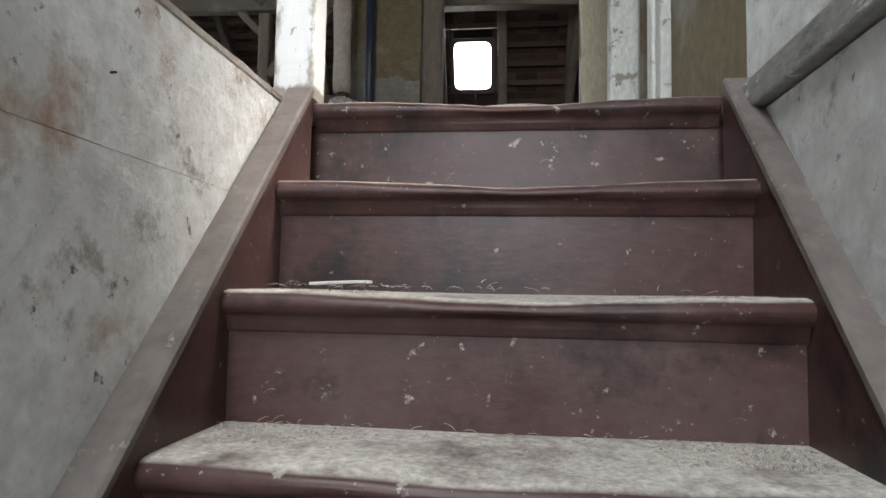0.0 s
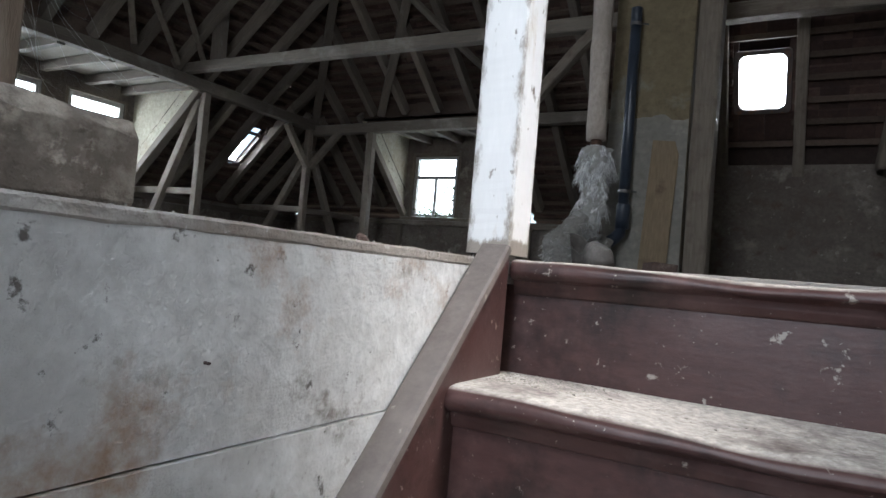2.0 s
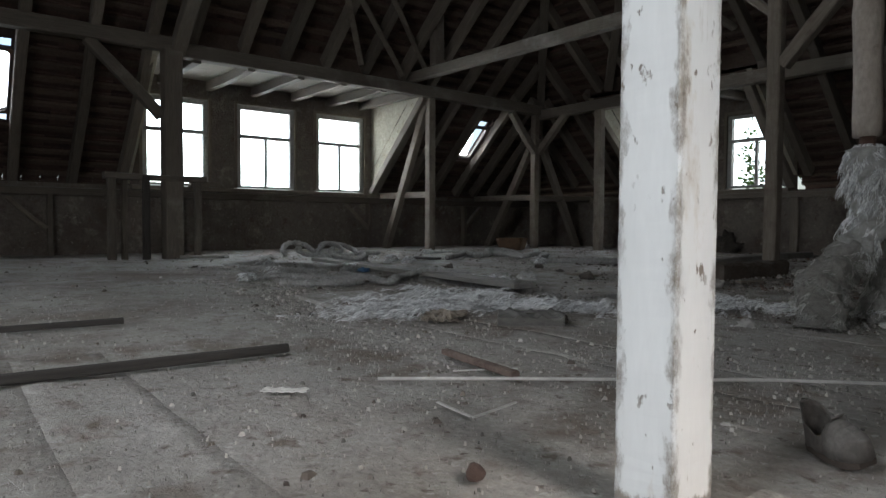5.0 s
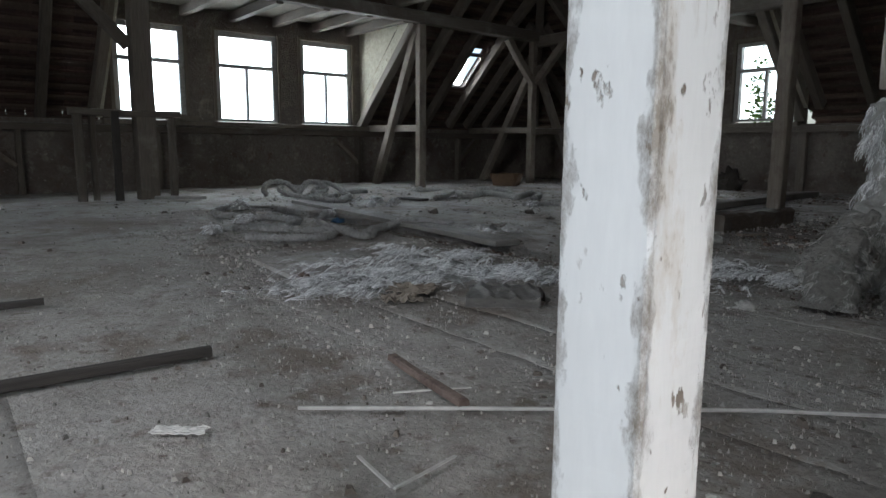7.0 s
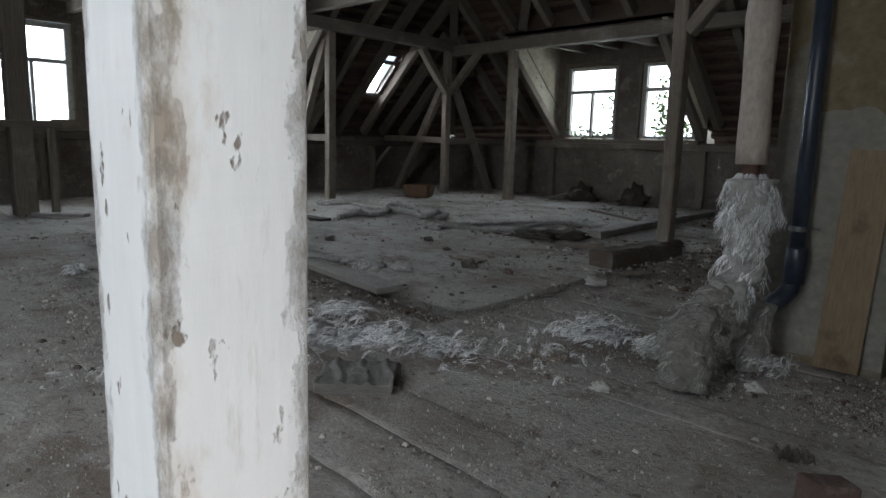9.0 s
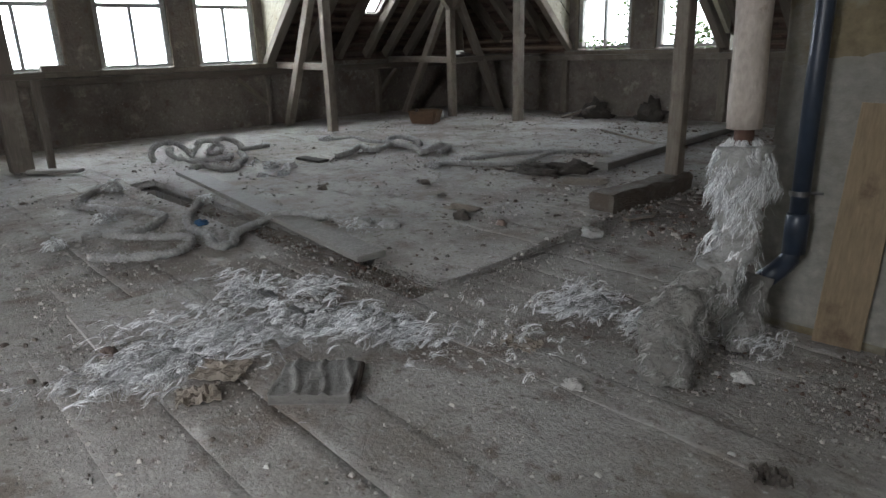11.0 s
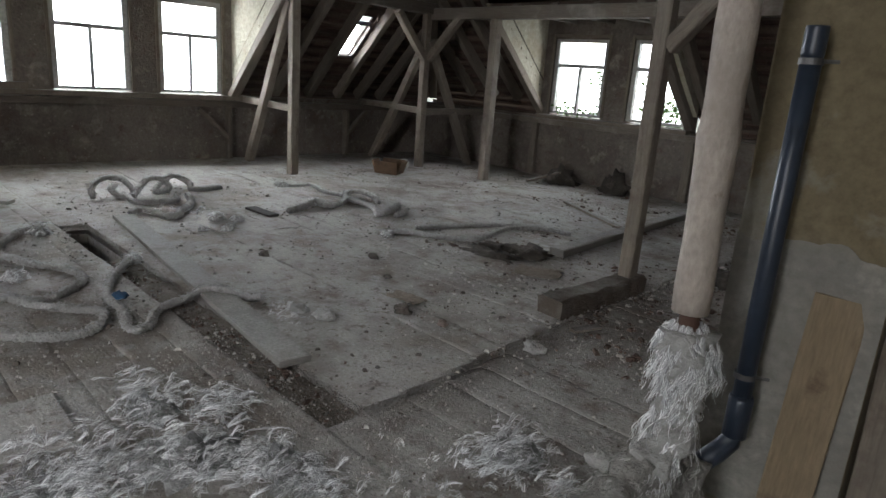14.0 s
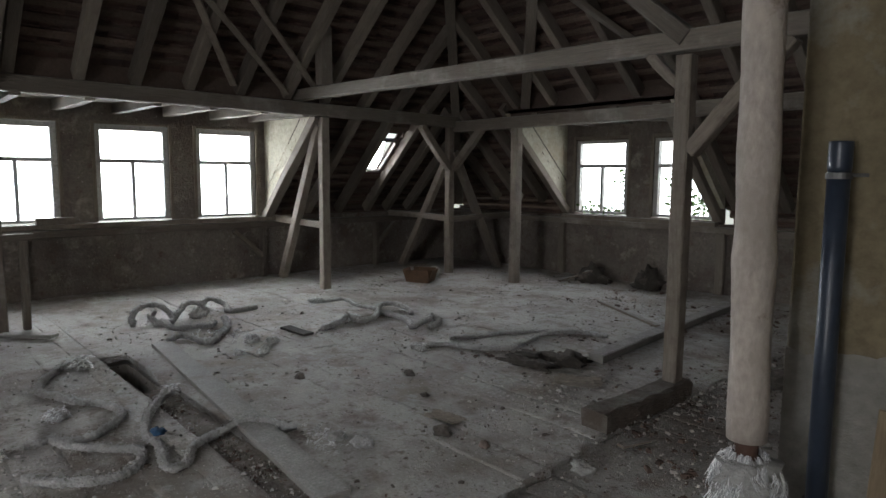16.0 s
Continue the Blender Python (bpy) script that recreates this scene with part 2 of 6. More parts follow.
def timber_mesh(length, w, h, wobble=0.006, chamfer=0.008, seed=0, steps=None):
    """A hewn timber along local z, from 0 to length, with chamfered and slightly uneven edges."""
    bm = bmesh.new()
    steps = steps or max(3, min(14, int(length / 0.3)))
    rng = random.Random(seed)
    c = min(chamfer, w * 0.2, h * 0.2)
    sec = [(-w / 2 + c, -h / 2), (w / 2 - c, -h / 2), (w / 2, -h / 2 + c), (w / 2, h / 2 - c), (w / 2 - c, h / 2), (-w / 2 + c, h / 2), (-w / 2, h / 2 - c), (-w / 2, -h / 2 + c)]
    rings = []
    wobble = min(wobble, 0.12 * min(w, h))
    bowx, bowy = rng.uniform(-1, 1) * wobble * 2, rng.uniform(-1, 1) * wobble * 2
    for i in range(steps + 1):
        f = i / steps
        ox, oy = bowx * math.sin(f * math.pi), bowy * math.sin(f * math.pi)
        rings.append([bm.verts.new((x + ox + rng.uniform(-1, 1) * wobble * 0.5, y + oy + rng.uniform(-1, 1) * wobble * 0.5, f * length)) for x, y in sec])
    for a, b in zip(rings, rings[1:]):
        for k in range(8):
            bm.faces.new((a[k], a[(k + 1) % 8], b[(k + 1) % 8], b[k]))
    bm.faces.new(rings[0][::-1])
    bm.faces.new(rings[-1])
    return bm


SEED = [1]


def beam(name, p, q, w, h, mat=None, parent=None, up=(0, 0, 1), wobble=0.006, label="", category="", group="", kind=""):
    """A timber from p to q; h is its size along up, w across."""
    p, q = Vector(p), Vector(q)
    z = (q - p).normalized()
    u = Vector(up)
    if abs(z.dot(u)) > 0.98:
        u = Vector((0, 1, 0))
    x = u.cross(z).normalized()
    y = z.cross(x)
    m = Matrix((x, y, z)).transposed().to_4x4()
    m.translation = p
    SEED[0] += 1
    ob = part(name, timber_mesh((q - p).length, w, h, wobble, seed=SEED[0]), mat or timber, parent, m=m)
    return tagged(ob, label, category, group, kind)


def wall_with_holes(name, axis, at, thick, u0, u1, z0, z1, holes, mat, label):
    """An upright wall slab in the plane axis = at (thickness towards +axis), from u0 to u1, with rectangular holes (ua, ub, za, zb)."""
    bm = bmesh.new()
    us = sorted({u0, u1, *(h[0] for h in holes), *(h[1] for h in holes)})
    zs = sorted({z0, z1, *(h[2] for h in holes), *(h[3] for h in holes)})
    for a, b in zip(us, us[1:]):
        for c, d in zip(zs, zs[1:]):
            if any(h[0] - 1e-6 <= a and b <= h[1] + 1e-6 and h[2] - 1e-6 <= c and d <= h[3] + 1e-6 for h in holes):
                continue
            lo, hi = ((at, a, c), (at + thick, b, d)) if axis == "x" else ((a, at, c), (b, at + thick, d))
            add_box(bm, (min(lo[0], hi[0]), min(lo[1], hi[1]), c), (max(lo[0], hi[0]), max(lo[1], hi[1]), d))
    bmesh.ops.remove_doubles(bm, verts=bm.verts, dist=1e-4)
    return tagged(part(name, bm, mat), label, "wall", kind="structure")

# ---------------------------------------------------------------- plan
XA, XP = -7.09, -5.72          # window wall and purlin of the long side
YB, YP = 9.77, 8.58            # the same of the far side
ZP = 2.12                      # under the rafters at the purlins
LOW, HIGH = 0.95, 0.82         # slopes under and over the purlins
DORMER_A = (3.2, 6.47)
DORMER_B = (-4.76, -2.6)
TOP = 5.3


def z_a(x):
    return ZP + (LOW if x < XP else HIGH) * (x - XP)


def z_b(y):
    return ZP + (LOW if y > YP else HIGH) * (YP - y)


# ---------------------------------------------------------------- floor and stairwell
floor = empty("floor")
tagged(floor, "attic floor of old boards under thick grey dust", "floor", kind="structure")


SX0, SX1 = 0.69, 1.482         # clear width of the stairs
# the lowest box is added below to stop light leaking into the floor hole
for lo, hi in (((-7.3, -3.0, -0.2), (0.6, 3.735, -0.075)), ((-7.3, 3.735, -0.2), (-4.25, 3.915, -0.075)), ((-3.32, 3.735, -0.2), (0.6, 3.915, -0.075)), ((-7.3, 3.915, -0.2), (0.6, 10.0, -0.075)), ((-7.3, -3.0, -0.5), (0.44, 10.0, -0.42))):
    part("floor_base", box(lo, hi), floor_dust, floor)
part("floor_base", box((0.6, 2.13, -0.2), (1.7, 10.0, -0.075)), floor_dust, floor)


def dust_height(x, y):
    """The uneven surface of the dust over the boards."""
    return 0.009 * noise.fractal(Vector((x * 2.1, y * 2.1, 0.3)), 1.0, 2.2, 3) + 0.0048 * noise.fractal(Vector((x * 10, y * 10, 1.3)), 1.0, 2.0, 4)


def floor_board(x0, x1, y0, y1, z, seed, step=0.045):
    """A floor board along x with a sagging, dust-covered top and broken edges."""
    xs = [x0] + [i * step for i in range(math.ceil((x0 + 0.004) / step), math.floor((x1 - 0.004) / step) + 1)] + [x1]
    nx = len(xs) - 1
    open_seam = 0.009 if any(abs(y0 - e) < 0.01 for e in (2.735, 2.955, 3.59)) else 0.005 if math.sin(seed * 7.3) > (0.97 if y0 < 2.2 else 0.8 if y0 < 3.9 else 0.2) else 0.0004
    verts, faces = [], []
    tilt = 0.00015 * math.sin(seed * 12.7)
    for i in range(nx + 1):
        x = xs[i]
        g = 0.0001 + open_seam * max(0.0, noise.noise(Vector((x * 1.1, seed, 0.7))) + 0.1)
        rows_ = [(y0, -0.045), (y0, -g), (y0 + g, 0.0)] + [(y0 + (y1 - y0) * f / 6, 0.0) for f in range(1, 6)] + [(y1 - g * 0.3, 0.0), (y1, -g * 0.3), (y1, -0.045)]
        for k, (y, dz) in enumerate(rows_):
            h = dust_height(x, y) + tilt * (k - 5) / 5
            e = 0.0012 * noise.noise(Vector((x * 11, seed, k))) if k in (1, 2) and open_seam > 0.004 else 0.0
            verts.append((x, y + e, z + dz + h))
    n = len(rows_)
    for i in range(nx):
        for k in range(n - 1):
            a = i * n + k
            faces.append((a, a + n, a + n + 1, a + 1))
    faces += [tuple(range(n)), tuple(range(nx * n + n - 1, nx * n - 1, -1))]
    me = bpy.data.meshes.new("floor_board")
    me.from_pydata(verts, [], faces)
    me.materials.append(floor_dust)
    me.polygons.foreach_set("use_smooth", [i < nx * (n - 1) and 2 <= i % (n - 1) <= n - 4 for i in range(len(me.polygons))])
    if open_seam < 0.004:
        up = []
        for x, y, _ in verts:
            c = dust_height(x, y)
            up.append(Vector(((c - dust_height(x + 0.02, y)) / 0.02, (c - dust_height(x, y + 0.02)) / 0.02, 1.0)).normalized())
        me.normals_split_custom_set_from_vertices(up)
    part("floor_board", me, None, floor)


yb = -2.98
edges_y = []
while yb < 2.95:
    edges_y.append(yb)
    yb += random.uniform(0.19, 0.25)
edges_y = [e for e in edges_y if not 1.98 < e < 2.2] + [2.105, 2.33, 2.52, 2.735, 2.955, 3.17, 3.38, 3.59, 3.735, 3.915]
edges_y = sorted(e for e in edges_y if e < 2.11 or e in (2.33, 2.52, 2.735, 2.955, 3.17, 3.38, 3.59, 3.735, 3.915))
yb = 3.915
while yb < 9.75:
    yb += random.uniform(0.18, 0.24)
    edges_y.append(min(yb, 9.9))
for k, (a, b) in enumerate(zip(edges_y, edges_y[1:])):
    gap = 0.00005
    right = 0.63 if b < 2.2 else 1.68
    if abs(a - 3.735) < 0.01:
        pieces = [(-7.2, -4.25, 0.0), (-0.9, right, -0.018)]
    elif a > 3.9:
        pieces = [(-7.2, random.uniform(-4.6, -3.2), 0.004), (0, -0.893 - 0.1 * (min(a, 5.5) - 3.78) + random.uniform(-0.005, 0.005), 0.012), (0, right, -0.014)]
        pieces = [pieces[0], (pieces[0][1] + 0.004, pieces[1][1], 0.0043 + random.uniform(-0.0003, 0.0003)), (pieces[1][1] + 0.014, right, -0.025)]
    else:
        cut = random.uniform(-3.5, -0.6)
        pieces = [(-7.2, cut, -0.008), (cut + 0.001, right, -0.008 + random.uniform(-0.0002, 0.0002))]
    for p in pieces:
        floor_board(p[0], p[1], a + gap, b - gap, p[2], k + p[0])

bm = bmesh.new()
bmesh.ops.create_grid(bm, x_segments=120, y_segments=10, size=0.5)
for v in bm.verts:
    x, y = -3.34 + (v.co.x + 0.5) * 2.44, 3.825 + v.co.y * 0.2
    v.co = Vector((x, y, -0.034 + 0.022 * noise.fractal(Vector((x * 6, y * 6, 0.4)), 1.0, 2.1, 4)))
part("gap_fill", bm, trench_dirt, floor, "dirt filling the place of a missing board")
part("stairwell_edge", timber_mesh(4.6, 0.085, 0.016, 0.008, 0.006, 91, 90), floor_dust, floor, m=pose(0.602, -2.55, -0.012, -90, 0, 0))

# stairs
RISE, GOING = 0.19, 0.19
stairs = empty("staircase", (1.08, 2.0, -0.19))
tagged(stairs, "steep wooden stairs painted oxblood brown, dusty worn treads", "staircase", kind="structure")
stairs.matrix_basis = Matrix()


def tread_mesh(x0, x1, y_nose, y_back, z, seed, last=False):
    """A tread with a rounded, worn nosing and a hollow in the middle, and the little moulding under it."""
    bm = bmesh.new()
    n = 28
    prof = [(0.26, 0.0), (0.03, 0.0), (0.012, -0.003), (0.003, -0.010), (0.0, -0.019), (0.003, -0.028), (0.012, -0.036), (0.02, -0.038), (0.021, -0.046), (0.0245, -0.049), (0.0245, -0.057), (0.031, -0.061)]
    prof[0] = (y_back - y_nose, 0.0)
    prof.insert(1, ((y_back - y_nose) * 0.45, 0.0))
    rings = []
    for i in range(n + 1):
        f = i / n
        x = x0 + (x1 - x0) * f
        wear = math.exp(-((f - 0.52) / 0.26) ** 2)
        ring = []
        for k, (dy, dz) in enumerate(prof):
            jit = noise.noise(Vector((x * 9, seed * 3.3, k * 0.4))) * 0.0035
            front = 1.0 if 1 <= k <= 8 else 0.0
            top = 1.0 if 1 <= k <= 5 else 0.0
            ring.append(bm.verts.new((x, y_nose + dy + wear * 0.007 * front + jit * front, z + dz - wear * 0.011 * top + jit * top)))
        rings.append(ring)
    for a, b in zip(rings, rings[1:]):
        for k in range(len(prof) - 1):
            bm.faces.new((a[k], a[k + 1], b[k + 1], b[k]))
    bmesh.ops.reverse_faces(bm, faces=bm.faces)
    return bm


for k in range(0, 9):
    zt = -RISE * k - 0.004 * (k > 0)
    yn = 2.072 - GOING * k
    wide = 0.0 if k == 0 else 0.012
    part("tread", tread_mesh(SX0 - wide, SX1 + wide, yn, yn + (0.2 if k == 0 else 0.24), zt, k), stair_paint, stairs, smooth=True)
    rb = box((SX0 - 0.02, yn + 0.033, zt - RISE - 0.01), (SX1 + 0.02, yn + 0.05, zt - 0.045))
    part("riser", rb, stair_paint, stairs)
# bottom landing
tagged(part("landing_floor", box((0.3, -3.0, -RISE * 9 - 0.2), (1.9, 0.6, -RISE * 9 - 0.004)), plank_wood), "dusty landing at the foot of the stairs", "floor", kind="structure")


def stringer(x0, x1, cap_w, cap_off, label):
    """A closed string with a wider grey capping that follows the pitch."""
    bm = bmesh.new()
    y1, z1 = 2.062, 0.010
    dy = -2.0
    dz = dy * RISE / GOING
    outline = [(y1, z1), (y1 + dy, z1 + dz), (y1 + dy, z1 + dz - 0.55), (y1, z1 - 0.55 + 0.2)]
    vs = [[bm.verts.new((x, y, z)) for y, z in outline] for x in (x0, x1)]
    bm.faces.new(vs[0])
    bm.faces.new(vs[1][::-1])
    for i in range(4):
        bm.faces.new((vs[0][i], vs[0][(i + 1) % 4], vs[1][(i + 1) % 4], vs[1][i]))
    bmesh.ops.recalc_face_normals(bm, faces=bm.faces)
    s = part("stringer", bm, stair_paint, stairs, label)
    cx = (x0 + x1) / 2 + cap_off
    beam("stringer_cap", (cx, y1 - 0.002, z1 + 0.004), (cx, y1 + dy, z1 + dz + 0.004), cap_w, 0.018, stringer_paint, s, wobble=0.002)


stringer(SX0 - 0.045, SX0 + 0.002, 0.052, 0.0, "dark painted closed string")
stringer(SX1 - 0.002, SX1 + 0.045, 0.052, 0.0, "dark painted closed string")

# stairwell walls
stair_wall = empty("wall_stair")
tagged(stair_wall, "dirty white boarded and plastered stairwell wall with brown stains", "wall", kind="structure")


def wall_field(x0, x1, y0, y1, z0, z1, parent, mat, ragged):
    """One field of wall facing, subdivided and slightly uneven, its top edge ragged."""
    bm = box((x0, y0, z0), (x1, y1, z1))
    bmesh.ops.subdivide_edges(bm, edges=[e for e in bm.edges if abs((e.verts[0].co - e.verts[1].co).y) > 1], cuts=90, use_grid_fill=True)
    bmesh.ops.subdivide_edges(bm, edges=[e for e in bm.edges if abs((e.verts[0].co - e.verts[1].co).z) > 0.1], cuts=4, use_grid_fill=True)
    for v in bm.verts:
        v.co.x += 0.0016 * noise.fractal(Vector((0.3, v.co.y * 5, v.co.z * 5)), 1.0, 2.0, 3)
        if v.co.z > z1 - 0.001:
            v.co.z += ragged * noise.fractal(Vector((0, v.co.y * 9, 2)), 1.0, 2.0, 3)
        if v.co.z < z0 + 0.001:
            v.co.z += 0.0015 * noise.noise(Vector((0, v.co.y * 30, 5)))
    return part("wall_field", bm, mat, parent)


wall_field(SX0 - 0.24, SX0 - 0.049, -3.0, 2.055, -0.2272, -0.017, stair_wall, plaster_white, 0.006)
wall_field(SX0 - 0.24, SX0 - 0.0445, -3.0, 2.055, -1.95, -0.2295, stair_wall, plaster_white, 0.001)
nail_ = part("nail", box((SX0 - 0.05, 1.50, -0.142), (SX0 - 0.041, 1.503, -0.139), 0.001), outer_dark, stair_wall)
XR = 1.56
right_wall = empty("wall_right_lower")
tagged(right_wall, "flaking white plastered stairwell wall", "wall", kind="structure")
wall_field(SX1 + 0.042, SX1 + 0.29, -3.0, 2.16, -0.208, -0.06, right_wall, plaster_white, 0.0)
wall_field(SX1 + 0.039, SX1 + 0.29, -3.0, 2.16, -1.95, -0.2095, right_wall, plaster_white, 0.003)
# its opening is out of view, added so that a lamp reaches the newel
wall_with_holes("wall_right_upper", "x", XR, 0.2, -3.0, 2.17, 0.0, 2.6, [(1.78, 2.14, 0.4, 1.36)], plaster_white, "white plastered wall above the stairs")
wall_with_holes("wall_right_ochre", "x", XR + 0.004, 0.2, 2.17, 2.84, -0.02, 2.6, [], plaster_yellow, "ochre plastered wall beside the stair head")
tagged(part("trim", box((SX1 + 0.02, -3.0, -0.055), (XR + 0.1, 2.16, 0.0), 0.006), scraped), "scraped grey wooden trim board along the wall", "trim", kind="structure")

# newel post
newel = part("newel_post", timber_mesh(2.3, 0.082, 0.082, 0.0006, 0.003, 5, 240), white_paint, m=pose(SX0 - 0.041, 2.105, 0.004))
tagged(newel, "white painted square wooden post, paint chipped, at the stair head", "post")

# ---------------------------------------------------------------- walls
WIN_A = [(3.40, 4.05), (4.53, 5.20), (5.64, 6.28)]
WIN_B = [(-4.55, -3.86), (-3.39, -2.74)]
ZA0, ZA1, ZT = 0.80, 1.83, 1.47
M = 0.06
wall_with_holes("wall_long", "x", XA - 0.16, 0.16, -3.0, 10.0, -0.2, 0.78, [], plaster_knee, "low brown plastered wall under the roof slope")
wall_with_holes("wall_dormer_long", "x", XA - 0.16, 0.16, DORMER_A[0], DORMER_A[1], 0.78, 2.15, [(a - M, b + M, ZA0 - 0.015, ZA1 + M) for a, b in WIN_A], plaster_knee, "grey plastered dormer front with three windows")
wall_with_holes("wall_far", "y", YB, 0.16, -7.2, 1.7, -0.2, 0.80, [], plaster_knee, "low brown plastered wall on the far side")
wall_with_holes("wall_dormer_far", "y", YB, 0.16, DORMER_B[0], DORMER_B[1], 0.80, 2.15, [(a - M, b + M, ZA0 + 0.03, ZA1 - 0.03) for a, b in WIN_B], plaster_knee, "plastered dormer front with two overgrown windows")


def cheek(name, axis, at, z0):
    """The plastered side wall of a dormer, following the slope."""
    bm = bmesh.new()
    if axis == "y":
        tri = [(XA, z0), (XP, 2.1), (XA, 2.1)]
        pts = [[bm.verts.new((u, at + o, z)) for u, z in tri] for o in (-0.03, 0.03)]
    else:
        tri = [(YB, z0), (YP, 2.1), (YB, 2.1)]
        pts = [[bm.verts.new((at + o, u, z)) for u, z in tri] for o in (-0.03, 0.03)]
    bm.faces.new(pts[0])
    bm.faces.new(pts[1][::-1])
    for i in range(3):
        bm.faces.new((pts[0][i], pts[0][(i + 1) % 3], pts[1][(i + 1) % 3], pts[1][i]))
    bmesh.ops.recalc_face_normals(bm, faces=bm.faces)
    tagged(part(name, bm, plaster_cheek), "yellowed rough plaster on the side of the dormer", "wall", kind="structure")


cheek("wall_cheek_1", "y", DORMER_A[1] + 0.03, 0.80)
cheek("wall_cheek_2", "y", DORMER_A[0] - 0.03, 0.80)
cheek("wall_cheek_3", "x", DORMER_B[0] - 0.03, 0.98)
cheek("wall_cheek_4", "x", DORMER_B[1] + 0.03, 0.98)


def window(name, along, at, u0, u1, z0, z1, zt, label):
    """A window in its opening: frame, transom, mullion, three panes and a sill. along: the axis that it runs on."""
    w = empty(name)
    tagged(w, label, "window", kind="structure")

    def b(n, ua, ub, za, zb, d0, d1, mat=frame_paint, bev=0.004, par=None):
        lo, hi = ((at + d0, ua, za), (at + d1, ub, zb)) if along == "y" else ((ua, at + d0, za), (ub, at + d1, zb))
        return part(n, box([min(a, c) for a, c in zip(lo, hi)], [max(a, c) for a, c in zip(lo, hi)], bev), mat, par or w)
    s = -1 if along == "y" else 1
    t = 0.045
    f0, f1 = s * 0.02, s * 0.09
    b("frame_stile", u0 - M, u0, z0 - 0.01, z1 + M, f0, f1)
    b("frame_stile", u1, u1 + M, z0 - 0.01, z1 + M, f0, f1)
    b("frame_head", u0, u1, z1, z1 + M, f0, f1)
    b("transom", u0, u1, zt - t / 2, zt + t / 2, f0, f1)
    um = (u0 + u1) / 2
    b("mullion", um - 0.018, um + 0.018, z0 + 0.02, zt - t / 2, f0, f1 - s * 0.02)
    b("frame_foot", u0, u1, z0 - 0.01, z0 + 0.02, f0, f1)
    # lining round the opening and the sill inside
    b("casing", u0 - M - 0.035, u0 - M, z0 - 0.01, z1 + M + 0.035, -s * 0.012, s * 0.02, grey_timber)
    b("casing", u1 + M, u1 + M + 0.035, z0 - 0.01, z1 + M + 0.035, -s * 0.012, s * 0.02, grey_timber)
    b("casing", u0 - M, u1 + M, z1 + M, z1 + M + 0.035, -s * 0.012, s * 0.02, grey_timber)
    for ua, ub, za, zb in ((u0, um - 0.018, z0 + 0.02, zt - t / 2), (um + 0.018, u1, z0 + 0.02, zt - t / 2), (u0, u1, zt + t / 2, z1)):
        g = b("pane", ua, ub, za, zb, s * 0.05, s * 0.054, glass, 0.0)
        g.visible_shadow = False
    return w


glass = bpy.data.materials.new("window_glass")
glass.use_nodes = True
gb = glass.node_tree.nodes["Principled BSDF"]
gb.inputs["Transmission Weight"].default_value, gb.inputs["Roughness"].default_value, gb.inputs["IOR"].default_value = 1.0, 0.02, 1.05
gb.inputs["Base Color"].default_value = (0.95, 0.97, 0.96, 1)

for i, (a, c) in enumerate(WIN_A):
    window(f"window_{i + 1}", "y", XA, a, c, ZA0 + 0.015, ZA1 - 0.02, ZT, "grey painted wooden casement window with a transom light")
for i, (a, c) in enumerate(WIN_B):
    window(f"window_{i + 4}", "x", YB, a, c, ZA0 + 0.06, ZA1 - 0.07, ZT, "wooden casement window with ivy growing outside")
tagged(part("window_sill", box((XA - 0.02, DORMER_A[0], 0.735), (XA + 0.09, DORMER_A[1] + 0.1, 0.79), 0.008), grey_timber), "long weathered wooden sill under the dormer windows", "window sill", kind="structure")
tagged(part("window_sill", box((DORMER_B[0], YB - 0.09, 0.775), (DORMER_B[1], YB + 0.02, 0.825), 0.008), grey_timber), "weathered wooden sill under the far windows", "window sill", kind="structure")

# closing walls behind and beside the camera; the unseen back opening is added to light the stairs
back = wall_with_holes("wall_back", "y", -3.2, 0.2, -7.3, 1.9, -2.2, TOP, [(0.35, 1.5, -0.1, 1.9)], plaster_knee, "plain plastered closing wall behind the stair head with an added opening")
wall_with_holes("wall_right_far", "x", 1.7, 0.2, 2.84, 10.0, -0.2, TOP, [], plaster_knee, "plain wall of the side room")
wall_with_holes("wall_right_top", "x", 1.7, 0.2, -3.0, 2.84, 2.6, TOP, [], plaster_knee, "plain upper wall")
# ceiling out of view, added round an opening for the lamp over the stairs
for lo, hi in (((-0.8, -3.0, 2.78), (0.0, 0.95, 2.82)), ((1.0, -3.0, 2.78), (1.72, 0.95, 2.82)), ((0.0, -3.0, 2.78), (1.0, -1.0, 2.82)), ((0.0, 0.1, 2.78), (1.0, 0.95, 2.82))):
    tagged(part("ceiling_stairs", box(lo, hi), ceiling_board), "plain unseen ceiling over the stairs round an added light opening", "ceiling", kind="structure")
tagged(part("ceiling", box((-7.3, -3.0, TOP), (1.9, 10.0, TOP + 0.1)), ceiling_board), "dark boarded ceiling at the top of the roof", "ceiling", kind="structure")

# ---------------------------------------------------------------- roof slopes
PITCH = 0.155


def roof_sheet(name, quad, mat, parent, thick=0.03):
    """A thin solid sheet on four corners."""
    bm = bmesh.new()
    a = [bm.verts.new(p) for p in quad]
    b = [bm.verts.new(Vector(p) + Vector((0, 0, thick))) for p in quad]
    bm.faces.new(a[::-1])
    bm.faces.new(b)
    for i in range(len(quad)):
        j = (i + 1) % len(quad)
        bm.faces.new((a[i], a[j], b[j], b[i]))
    bmesh.ops.recalc_face_normals(bm, faces=bm.faces)
    return part(name, bm, mat, parent)


XT = XP + (TOP - ZP) / HIGH
YT = YP - (TOP - ZP) / HIGH


